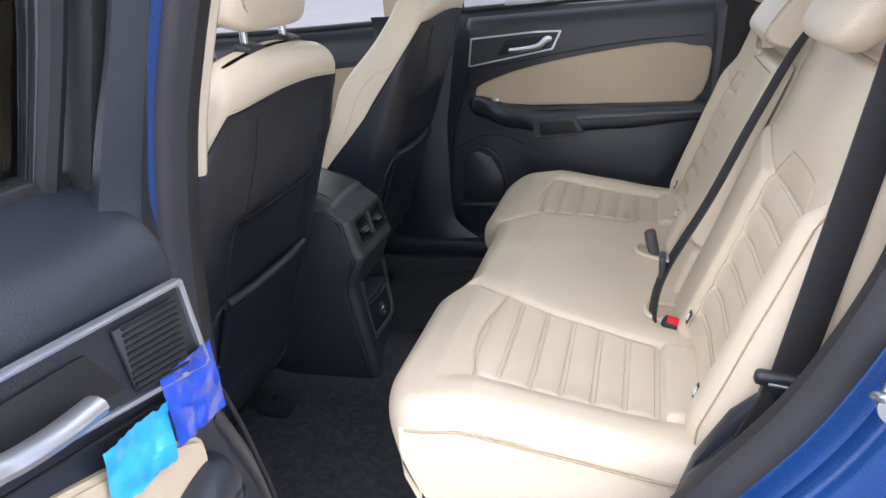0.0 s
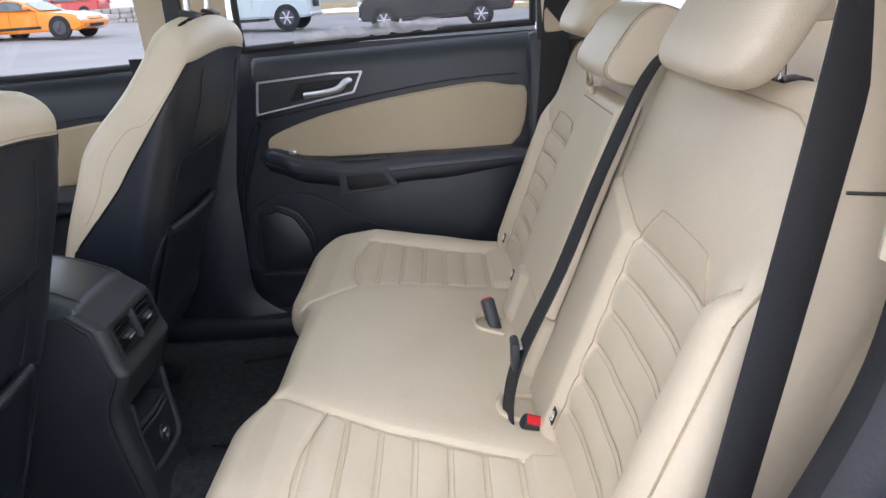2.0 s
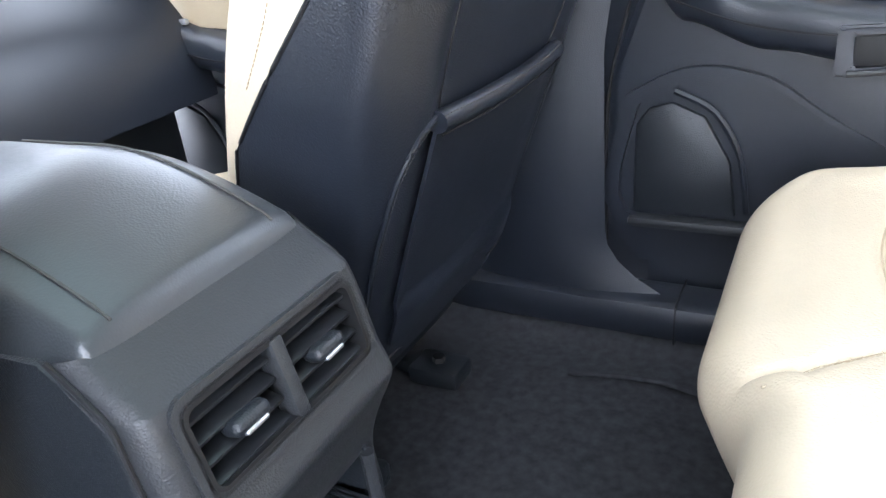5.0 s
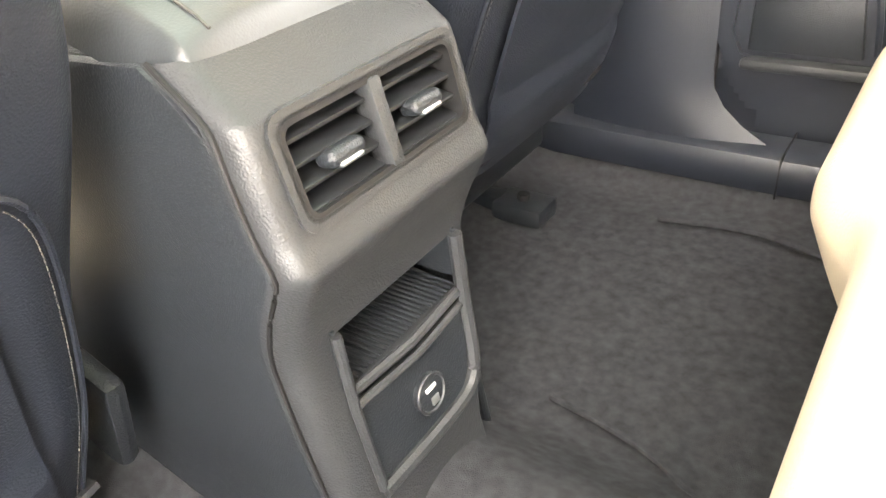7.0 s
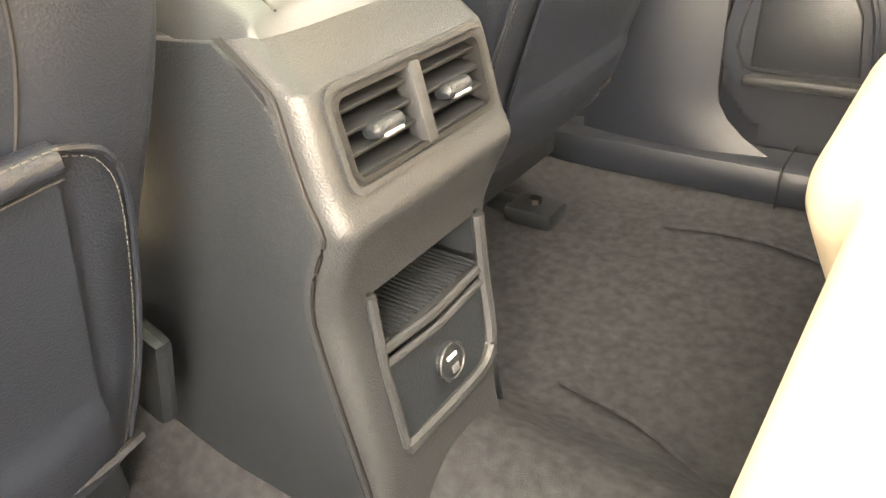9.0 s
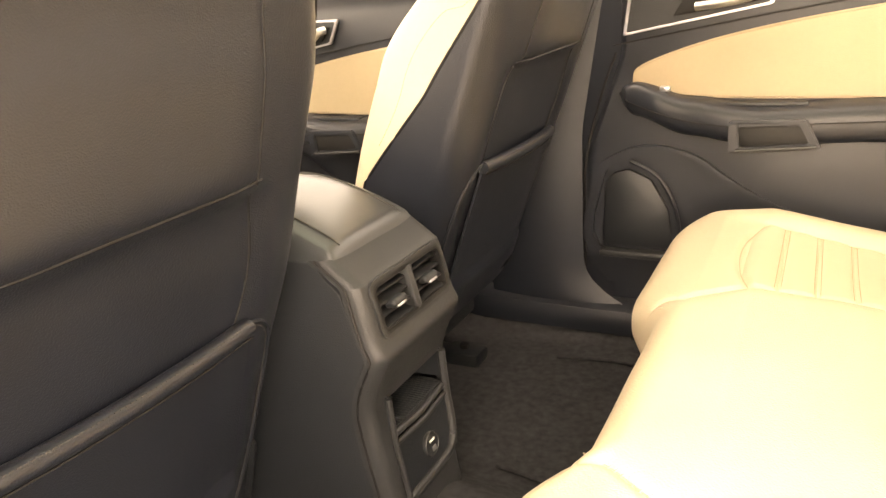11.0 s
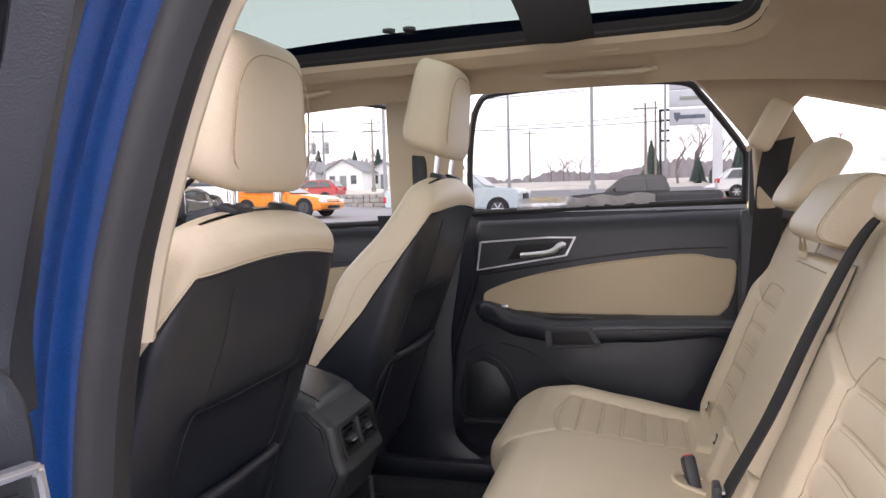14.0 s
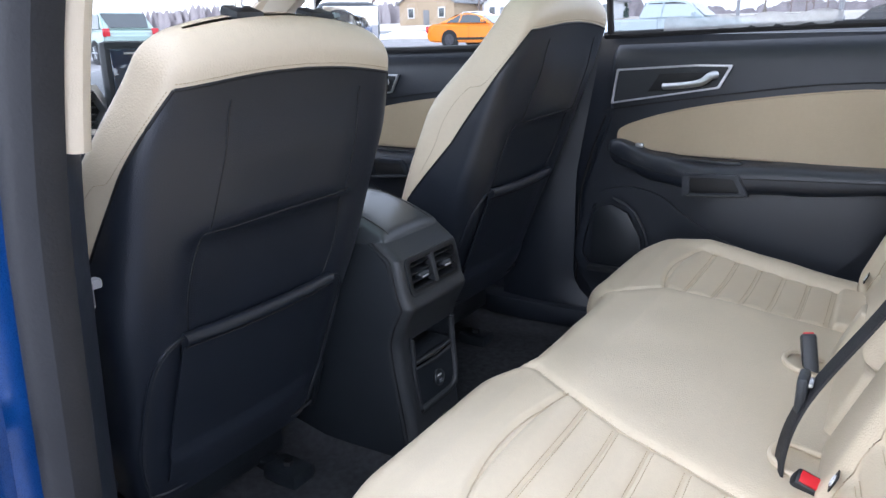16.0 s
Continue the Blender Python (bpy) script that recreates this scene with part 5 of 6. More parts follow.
part("pin", tube([Vector((0.01, -0.012, -0.018)), Vector((0.01, -0.012, 0.018))], 0.008, 10), STEEL, hg)
part("nut", tube([Vector((-0.012, -0.006, 0)), Vector((-0.012, -0.016, 0))], 0.009, 6), STEEL, hg)
hk = thing("belt_latch_clip", pose(-0.452, 1.185, 0.984), "grey plastic clip at the pillar edge", "clip")
part("body", rbox(0.022, 0.022, 0.040, 0.006), mat("grey_plastic", (0.14, 0.14, 0.15), 0.5), hk)
part("tip", rbox(0.016, 0.03, 0.014, 0.004, (0.0, 0.010, 0.012)), mat("pale_grey_plastic", (0.26, 0.26, 0.27), 0.5), hk)

# grab handles, lamp, coat hook cover
for x0, x1 in ((-0.035, 0.235), (-0.945, -0.665)):
    gh = thing("grab_handle", ID, "beige plastic ceiling grab handle", "grab handle", "grab handles")
    dz = -0.012 if x0 < -0.5 else 0.0
    p = smooth_path([Vector((x0, 2.475, 1.668 + dz * 2)), Vector((x0 + 0.025, 2.458, 1.654 + dz * 1.6)), Vector(((x0 + x1) / 2, 2.452, 1.652 + dz)), Vector((x1 - 0.025, 2.458, 1.654)), Vector((x1, 2.475, 1.668))], 6)
    part("bar", tube(p, 0.012, 10, flat=0.7), TRIMB, gh)
    for xx in (x0, x1):
        part("mount", rbox(0.040, 0.035, 0.030, 0.008, (xx, 2.480, 1.668 + (dz * 2 if xx == x0 else 0))), TRIMB, gh)
lm = thing("ceiling_light", pose(0.10, 2.40, 1.706, 14, 0, 0), "small clear reading light in the headliner", "lamp")
part("frame", rbox(0.12, 0.035, 0.010, 0.003), TRIMB, lm)
part("lens", rbox(0.09, 0.022, 0.006, 0.002, (0, 0, -0.004)), mat("lamp_lens", (0.85, 0.84, 0.80), 0.15), lm)
bc = thing("belt_cover", pose(0.535, 2.520, 1.500, 0, 28, 0), "beige plastic belt anchor cover on the pillar", "cover")
part("shell", rbox(0.060, 0.05, 0.135, 0.014, (0, 0, 0), 3), TRIMB, bc)
part("hook", tube([Vector((-0.020, -0.01, -0.075)), Vector((-0.020, -0.03, -0.082)), Vector((-0.020, -0.03, -0.066))], 0.006, 8), TRIMB, bc)
vl = thing("map_light", pose(-0.915, 2.40, 1.655, 10, 0, 0), "clear lamp lens by the visor", "lamp")
part("lens", rbox(0.07, 0.06, 0.02, 0.008), mat("frosted_lens", (0.62, 0.60, 0.56), 0.2), vl)
sc = thing("sunroof_latches", pose(-0.395, 2.275, roof_z(-0.395, 2.275) + 0.024), "two round dark studs on the roof glass", "studs")
for dx in (-0.028, 0.028):
    part("stud", tube([Vector((dx, 0, -0.004)), Vector((dx, 0, 0.003))], 0.017, 14), PLASTIC, sc)
# driver seat side tag
tg = thing("seat_tag", ID, "black airbag label on the driver seat edge", "tag")
part("cloth", rbox(0.012, 0.004, 0.050, 0.001, (-0.590, 1.272, 1.165)), DARK, tg)

# crinkled blue films on the opened door
FILMA = mat("dark_blue_film", (0.02, 0.06, 0.38), 0.25, var=0.4, vscale=30, coat=0.5)
FILMB = mat("light_blue_film", (0.03, 0.34, 0.72), 0.3, var=0.15, vscale=20, coat=0.5)
tp = thing("blue_film", ID, "crinkled blue protective film stuck on the door trim", "film strip", "blue films")


def crinkle(x0, x1, z0, z1, y0, seed, skew=0.0):
    def fn(u, v):
        z = z0 + (z1 - z0) * v
        x = x0 + (x1 - x0) * u + skew * v
        w = noise.noise(Vector((x * 45, z * 45, seed))) * 0.003 + abs(noise.noise(Vector((x * 18, z * 30, seed + 3)))) * 0.009
        return Vector((x + w * 0.6, y0 + w, z + 0.004 * noise.noise(Vector((u * 9, v * 9, seed)))))
    return fn


part("dark_sheet", surf(crinkle(0.064, 0.136, 1.042, 1.118, 0.036, 1.0, 0.004), 30, 26), FILMA, tp, "crinkled dark blue film", m=NEARM.copy())
part("light_sheet", surf(crinkle(0.140, 0.218, 1.036, 1.094, 0.034, 7.0, -0.004), 26, 26), FILMB, tp, "light blue film", m=NEARM.copy())
# passenger's outside mirror
mr = thing("door_mirror", pose(-1.50, 3.05, 1.335, 0, 0, -38), "black and blue outside door mirror", "mirror")
part("housing", rbox(0.12, 0.25, 0.17, 0.045, (0, 0, 0), 4), PLASTIC, mr)
part("cap", rbox(0.06, 0.235, 0.155, 0.028, (-0.05, 0, 0.004), 4), BLUE, mr)
part("glass", rbox(0.006, 0.215, 0.135, 0.002, (0.060, 0, 0)), mat("mirror_glass", (0.9, 0.9, 0.92), 0.01, metal=1.0, var=0.0), mr, "mirror glass")
part("foot", rbox(0.08, 0.20, 0.05, 0.015, (-0.03, -0.18, -0.075)), PLASTIC, mr)


# ---- outside ----
def land(y, x=-10.4):
    """Height of the ground at a distance from the car; the lot falls off to one side."""
    side = -0.047 * (min(4.0, max(-18.0, x)) + 10.4) * min(1.0, max(0.0, y / 28)) * min(1.0, max(0.0, (46 - y) / 10))
    if y < 36:
        return 0.020 * max(0, y) + side
    if y < 46:
        return 0.72 + 0.036 * (y - 36) + side
    return 0.72 + 0.036 * (min(y, 110) - 36)


def strip(name, y0, y1, lift, material, label, cat, x0=-260, x1=260):
    n = max(2, int((y1 - y0) / 4))
    def fn(u, v):
        x = (x0 + x1) / 2 + (x1 - x0) / 2 * (2 * u - 1) ** 3
        y = y0 + (y1 - y0) * v
        return Vector((x, y, land(y, x) + lift))
    bm = surf(fn, 60, n)
    return tagged(part(name, bm, material, None, smooth=False), label, cat, kind="structure")


LOT = mat("pale_asphalt", (0.24, 0.23, 0.235), 0.85, var=0.18, vscale=0.35, bump=0.5, bscale=40)
ROADM = mat("road_asphalt", (0.19, 0.185, 0.19), 0.85, var=0.15, vscale=0.3)
GRASS = mat("dead_grass", (0.30, 0.225, 0.105), 0.95, var=0.35, vscale=0.8, bump=1.0, bscale=20)
SNOWY = mat("grass_with_old_snow", (0.50, 0.46, 0.40), 0.9, var=0.45, vscale=0.25)
SNOW = mat("old_snow", (0.80, 0.80, 0.83), 0.8, var=0.1, vscale=2, bump=0.6, bscale=8)
strip("ground", -400, 900, 0.0, LOT, "pale worn asphalt of the car park", "ground", -700, 700)
strip("grass_verge", 39, 50, 0.01, GRASS, "strip of dead brown grass", "grass")
strip("road", 50, 66, 0.012, ROADM, "grey road behind the grass verge", "road")
strip("lawn", 66, 130, 0.014, SNOWY, "brown lawn with patches of old snow", "lawn")

TYRE = mat("tyre_rubber", (0.02, 0.02, 0.021), 0.8, var=0.2)
RIM = mat("dark_alloy", (0.10, 0.10, 0.11), 0.35, metal=0.8)
CARGL = mat("car_window", (0.05, 0.06, 0.065), 0.08, coat=0.6)
LAMPR = mat("tail_lamp", (0.55, 0.02, 0.03), 0.2)
LAMPW = mat("head_lamp", (0.75, 0.76, 0.78), 0.15)
ORANGE = mat("orange_paint", (0.85, 0.26, 0.01), 0.3, var=0.05, coat=0.8)
PALE = mat("pale_grey_paint", (0.50, 0.58, 0.60), 0.3, var=0.05, coat=0.8)
BLACKP = mat("black_paint", (0.02, 0.02, 0.022), 0.3, var=0.1, coat=0.6)
WHITEP = mat("white_paint", (0.78, 0.78, 0.78), 0.35, var=0.04, coat=0.6)
GREENP = mat("pale_green_paint", (0.36, 0.47, 0.43), 0.3, var=0.05, coat=0.8)
SHAPES = {
    "coupe": dict(L=4.79, w=0.95, wb=2.72, r=0.34, fo=0.87, low=[(0, 0.30), (0.03, 0.62), (0.30, 0.76), (1.55, 0.92), (3.75, 0.98), (4.55, 0.96), (4.79, 0.80), (4.77, 0.34), (4.5, 0.24), (0.3, 0.20)],
                  top=[(1.50, 0.90), (2.25, 1.30), (2.7, 1.375), (3.2, 1.36), (4.25, 0.97)], glass=[(1.75, 0.97), (2.30, 1.26), (2.70, 1.32), (3.2, 1.30), (3.75, 1.02)]),
    "pickup": dict(L=5.85, w=1.0, wb=3.65, r=0.41, fo=0.93, low=[(0, 0.45), (0.02, 1.05), (0.20, 1.20), (1.55, 1.30), (3.75, 1.28), (5.80, 1.27), (5.85, 0.60), (5.7, 0.50), (0.2, 0.38)],
                   top=[(1.45, 1.28), (2.15, 1.86), (2.6, 1.95), (3.70, 1.92), (3.95, 1.27)], glass=[(1.70, 1.33), (2.22, 1.80), (2.6, 1.86), (3.60, 1.84), (3.75, 1.33)]),
    "suv": dict(L=4.6, w=0.92, wb=2.7, r=0.35, fo=0.90, low=[(0, 0.38), (0.02, 0.80), (0.25, 0.98), (1.25, 1.08), (4.45, 1.10), (4.6, 0.95), (4.58, 0.45), (0.3, 0.30)],
                top=[(1.15, 1.06), (1.85, 1.58), (2.4, 1.68), (3.9, 1.66), (4.45, 1.08)], glass=[(1.40, 1.11), (1.95, 1.52), (2.4, 1.60), (3.80, 1.58), (4.15, 1.12)]),
}


def car(kind, m, paint, label, category):
    S = SHAPES[kind]
    c = thing("parked_car", m, label, category, "parked cars")
    L, w = S["L"], S["w"]

    def P(pts):
        return [(L / 2 - x, z) for x, z in pts]
    bm = prism(P(S["low"]), 2 * w, 0.0, "y", -w)
    bmesh.ops.bevel(bm, geom=list(bm.edges), offset=0.07, segments=3, affect="EDGES")
    body = part("body", bm, paint, c)
    bm = bmesh.new()
    A = [bm.verts.new((x, -w * (0.96 if z < 1.3 else 0.78), z)) for x, z in P(S["top"])]
    B = [bm.verts.new((x, w * (0.96 if z < 1.3 else 0.78), z)) for x, z in P(S["top"])]
    n = len(A)
    bm.faces.new(A)
    bm.faces.new(B[::-1])
    for i in range(n):
        bm.faces.new((A[i], A[(i + 1) % n], B[(i + 1) % n], B[i]))
    bmesh.ops.recalc_face_normals(bm, faces=bm.faces)
    bmesh.ops.bevel(bm, geom=list(bm.edges), offset=0.05, segments=2, affect="EDGES")
    part("cabin", bm, paint, c)
    gl = P(S["glass"])
    for sd in (-1, 1):
        bm = bmesh.new()
        A = [bm.verts.new((x, sd * (w * (0.96 if z < 1.2 else 0.80) + 0.012), z)) for x, z in gl]
        bm.faces.new(A)
        part("side_window", thick(bm, 0.01), CARGL, c, smooth=False)
        mid = (gl[1][0] + gl[-1][0]) / 2 - 0.1
        part("window_post", tube([Vector((mid, sd * w * 0.965, gl[0][1])), Vector((mid + 0.06, sd * w * 0.82, gl[2][1]))], 0.035, 6), paint, c)
        part("side_mirror", rbox(0.12, 0.20, 0.14, 0.04, (gl[0][0] - 0.15, sd * (w + 0.10), gl[0][1] + 0.10)), paint, c)
        part("sill_line", rbox(S["wb"] - 1.0, 0.02, 0.10, 0.01, (0, sd * (w + 0.002), 0.38)), TYRE, c)
        for dx in (-0.25, 0.75):
            part("door_gap", rbox(0.012, 0.01, 0.5, 0, (dx, sd * (w + 0.001), gl[0][1] - 0.30)), TYRE, c)
        part("door_grip", rbox(0.18, 0.02, 0.03, 0.008, (-0.15, sd * (w + 0.01), gl[0][1] - 0.10)), paint, c)
    t = P(S["top"])
    for a, b2 in ((0, 1), (n - 2, n - 1)):
        (x0, z0), (x1, z1) = t[a], t[b2]
        off = 0.018 if a == 0 else -0.018
        bm = bmesh.new()
        vs = [bm.verts.new(v) for v in ((x0 * 0.9 + x1 * 0.1 + off, -w * 0.82, z0 * 0.9 + z1 * 0.1 + 0.012), (x0 * 0.9 + x1 * 0.1 + off, w * 0.82, z0 * 0.9 + z1 * 0.1 + 0.012), (x0 * 0.1 + x1 * 0.9 + off, w * 0.70, z0 * 0.1 + z1 * 0.9 + 0.012), (x0 * 0.1 + x1 * 0.9 + off, -w * 0.70, z0 * 0.1 + z1 * 0.9 + 0.012))]
        bm.faces.new(vs)
        part("screen", thick(bm, 0.008), CARGL, c, smooth=False)
    for wx in (L / 2 - S["fo"], L / 2 - S["fo"] - S["wb"]):
        for sd in (-1, 1):
            part("wheel_arch", tube([Vector((wx, sd * (w - 0.10), S["r"])), Vector((wx, sd * (w + 0.006), S["r"]))], S["r"] + 0.065, 28), TYRE, c)
            wh = part("wheel", tube([Vector((wx, sd * (w - 0.20), S["r"])), Vector((wx, sd * (w + 0.015), S["r"]))], S["r"], 28), TYRE, c)
            part("rim", tube([Vector((wx, sd * (w + 0.012), S["r"])), Vector((wx, sd * (w + 0.022), S["r"]))], S["r"] * 0.68, 24), RIM, wh)
            for k in range(6):
                a = k * math.pi / 3
                part("spoke", tube([Vector((wx, sd * (w + 0.026), S["r"])), Vector((wx + S["r"] * 0.62 * math.cos(a), sd * (w + 0.026), S["r"] + S["r"] * 0.62 * math.sin(a)))], 0.026, 6), SATIN if kind != "coupe" else RIM, wh)
    zb = S["low"][1][1]
    for sd in (-1, 1):
        part("headlight", rbox(0.22, 0.34, 0.16, 0.04, (L / 2 - 0.09, sd * (w - 0.19), zb - 0.02)), LAMPW, c)
        part("tail_light", rbox(0.14, 0.22, 0.26, 0.03, (-L / 2 + 0.06, sd * (w - 0.10), S["low"][-3][1] * 0.4 + 0.62)), LAMPR, c)
    part("grille", rbox(0.06, w * 1.0, 0.28, 0.03, (L / 2 - 0.005, 0, zb - 0.18)), TYRE, c)
    part("bumper", rbox(0.16, w * 1.9, 0.16, 0.05, (L / 2 - 0.04, 0, 0.48)), SATIN if kind == "pickup" else paint, c)
    if kind == "pickup":
        part("cargo_bed", rbox(1.7, w * 1.7, 0.05, 0.01, (-L / 2 + 1.0, 0, 1.262)), TYRE, c)
    return c


def on_land(x, y, rz=0.0):
    return pose(x, y, land(y, x), 0, 0, rz)


car("coupe", on_land(-14.5, 28.4, -4), ORANGE, "orange two-door coupe parked on the asphalt", "car")
car("pickup", on_land(-7.3, 30.0, -3), PALE, "pale grey pickup truck parked on the asphalt", "pickup truck")
car("pickup", on_land(0.2, 30.2, 180), BLACKP, "black pickup truck parked behind the window", "pickup truck")
car("suv", on_land(6.5, 44.5, 0), WHITEP, "white sport utility car parked far off", "car")
car("suv", on_land(-21.5, 24.5, 160), mat("blue_car_paint", (0.02, 0.10, 0.40), 0.3, coat=0.8), "blue sport utility car parked outside", "car")
car("suv", on_land(-24.0, 17.5, 165), GREENP, "pale green sport utility car parked outside", "car")
car("suv", on_land(-26.5, 13.0, 170), PALE, "pale blue-grey car parked outside", "car")
car("suv", on_land(-24.5, 52.5, 180), mat("red_car_paint", (0.5, 0.03, 0.03), 0.3, coat=0.8), "red car on the far road", "car")
car("suv", on_land(-33.0, 62.0, 0), WHITEP, "white car on the far road", "car")

# poles and wires
WOODP = mat("grey_pole_wood", (0.24, 0.21, 0.18), 0.9, var=0.25, vscale=3, bump=0.6, bscale=20)
POLEM = mat("painted_pole_metal", (0.33, 0.33, 0.34), 0.5, var=0.1)


def pole(x, y, h, r, material, arms=0, label="tall grey street pole"):
    p = thing("street_pole", on_land(x, y), label, "pole", "poles")
    part("shaft", tube([Vector((0, 0, -0.2)), Vector((0, 0, h * 0.5)), Vector((0, 0, h))], [r, r * 0.85, r * 0.65], 8), material, p)
    part("base", tube([Vector((0, 0, 0)), Vector((0, 0, 0.5))], r * 1.8, 8), material, p)
    for k in range(arms):
        part("cross_arm", rbox(2.2, 0.10, 0.12, 0.01, (0, 0, h - 0.5 - k * 0.9)), material, p)
        for s in (-0.9, -0.3, 0.3, 0.9):
            part("insulator", tube([Vector((s, 0, h - 0.45 - k * 0.9)), Vector((s, 0, h - 0.25 - k * 0.9))], 0.05, 6), material, p)
    return p


pole(-10.45, 60, 8.2, 0.14, POLEM)
pole(-3.7, 60, 12.5, 0.16, POLEM)
pole(1.9, 60, 13.0, 0.11, POLEM, label="tall dark lamp pole by the sign")
pole(0.45, 70, 7.6, 0.15, WOODP, 1)
pole(1.35, 71, 7.8, 0.12, WOODP)
pole(-30.0, 80, 8.4, 0.16, WOODP, 2)
pole(-29.9, 66.3, 7.3, 0.15, POLEM)
pole(-20.6, 58, 12.0, 0.17, POLEM)
pole(-16.5, 112, 8.0, 0.15, WOODP, 1)
wr = thing("overhead_wire", ID, "black overhead wires between the poles", "wire")
for (a, b2, sag) in (((-40, 61, 8.7), (2.0, 61, 7.0), 0.7), ((-31, 80, 10.0), (0.4, 70, 8.4), 0.6), ((-31, 80, 9.2), (-60, 80, 9.4), 0.5)):
    A, B = Vector(a), Vector(b2)
    part("wire", tube([A.lerp(B, i / 16) - Vector((0, 0, sag * 4 * (i / 16) * (1 - i / 16))) for i in range(17)], 0.03, 5), DARK, wr)
YEL = mat("yellow_signal", (0.75, 0.40, 0.02), 0.5)


def signal(x, y, z, material, label):
    s = thing("traffic_light", pose(x, y, z), label, "traffic light", "traffic lights")
    part("housing", rbox(0.42, 0.35, 1.15, 0.05), material, s)
    for k in (-0.36, 0, 0.36):
        part("visor", tube([Vector((0, -0.15, k)), Vector((0, -0.38, k + 0.02))], 0.15, 12), material, s)
    part("hanger", tube([Vector((0, 0, 0.55)), Vector((0, 0, 1.63))], 0.04, 6), POLEM, s)


signal(-34.6, 70, 8.9, YEL, "yellow traffic light hanging over the crossing")
signal(-33.7, 70, 8.9, YEL, "yellow traffic light hanging over the crossing")
signal(-39.8, 70, 9.0, YEL, "yellow traffic light hanging over the crossing")
ma = thing("mast_arm", pose(-28.6, 66, 8.05), "grey mast arm holding the traffic lights", "mast arm")
part("arm", tube([Vector((0, 0, 0)), Vector((-2.4, 0, 0.05))], 0.08, 8), POLEM, ma)
signal(-30.8, 66, 6.5, POLEM, "dark traffic light seen from behind")
signal(-29.4, 66, 6.5, POLEM, "dark traffic light seen from behind")
part("wire", tube([Vector((-60, 70, 11.0)), Vector((-33, 70, 10.4)), Vector((-5, 70, 11.0))], 0.03, 5), DARK, wr)

# bare and evergreen trees
BARK = mat("bare_bark", (0.23, 0.18, 0.165), 0.95, var=0.3, vscale=4)
TWIG = mat("reddish_twigs", (0.36, 0.24, 0.22), 0.95, var=0.3, vscale=4)
NEEDLE = mat("blue_green_needles", (0.045, 0.075, 0.065), 0.9, var=0.4, vscale=3)


def bare_tree(m, h, seed, label, tw=BARK):
    rng = random.Random(seed)
    t = thing("bare_tree", m, label, "tree", "bare trees")
    big, fine = bmesh.new(), bmesh.new()

    def grow(p, d, ln, r, depth):
        q = p + d * ln
        mid = p.lerp(q, 0.5) + Vector((rng.uniform(-1, 1), rng.uniform(-1, 1), 0)) * ln * 0.06
        add(big if depth < 2 else fine, tube([p, mid, q], [r, r * 0.8, r * 0.6], 5 if depth < 2 else 3))
        if depth >= 4:
            return
        for k in range(rng.choice((2, 3, 3)) if depth else 5):
            a = rng.uniform(0, 6.28)
            tilt = rng.uniform(0.35, 0.85)
            side = Vector((math.cos(a), math.sin(a), 0))
            nd = (d * math.cos(tilt) + side * math.sin(tilt) + Vector((0, 0, 0.15))).normalized()
            grow(p.lerp(q, rng.uniform(0.55, 1.0)), nd, ln * rng.uniform(0.55, 0.8), r * 0.5, depth + 1)
    grow(Vector((0, 0, -0.1)), Vector((0, 0, 1)), h * 0.34, h * 0.018, 0)
    part("trunk", big, BARK, t)
    part("crown", fine, tw, t)
    return t


def pine(m, h, seed, label):
    rng = random.Random(seed)
    t = thing("pine_tree", m, label, "tree", "evergreen trees")
    part("trunk", tube([Vector((0, 0, 0)), Vector((0, 0, h * 0.95))], [h * 0.02, h * 0.005], 6), BARK, t)
    bm = bmesh.new()
    for k in range(520):
        z = h * (0.08 + 0.90 * (k / 520) ** 0.8)
        R = (h - z) * 0.33 * rng.uniform(0.55, 1.15) + 0.05
        a = k * 2.39996 + rng.uniform(-0.3, 0.3)
        d, s = Vector((math.cos(a), math.sin(a), 0)), Vector((-math.sin(a), math.cos(a), 0))
        w = 0.10 + 0.16 * R
        b0 = Vector((0, 0, z))
        tip = b0 + d * R + Vector((0, 0, -0.28 * R))
        v = [bm.verts.new(x) for x in (b0 + d * 0.15 * R, b0 + d * R * 0.6 + s * w + Vector((0, 0, -0.1 * R)), tip, b0 + d * R * 0.6 - s * w + Vector((0, 0, -0.1 * R)), b0 + d * R * 0.6 + Vector((0, 0, 0.14 * R)))]
        for i, j in ((0, 1), (1, 2), (2, 3), (3, 0)):
            bm.faces.new((v[i], v[j], v[4]))
    part("crown", bm, NEEDLE, t, smooth=False)
    return t


first = bare_tree(on_land(-44, 92), 11, 3, "tall bare winter tree by the houses")
second = bare_tree(on_land(5.2, 76), 9.5, 8, "bare reddish winter tree by the sign", TWIG)
rng = random.Random(5)
for x, y, s in ((-52, 96, 1.0), (-37, 100, 0.9), (-33, 104, 0.8), (-28, 100, 0.75), (-60, 100, 1.1), (-70, 95, 1.0), (-12, 118, 0.62), (-9.5, 119, 0.66), (-7.5, 118, 0.6), (-14.5, 122, 0.55)):
    k = copy_thing(first, on_land(x, y, rng.uniform(0, 360)))
    k.scale = (s, s, s)
for x, y, s in ((7.5, 77, 0.9), (3.6, 78, 0.8), (12, 82, 0.9), (15, 80, 0.95), (-25, 105, 0.8), (-11, 116, 0.55), (19, 84, 1.0), (9.8, 79, 0.8)):
    k = copy_thing(second, on_land(x, y, rng.uniform(0, 360)))
    k.scale = (s, s, s)
p1 = pine(on_land(1.0, 73), 4.4, 2, "dark evergreen tree by the car lot")
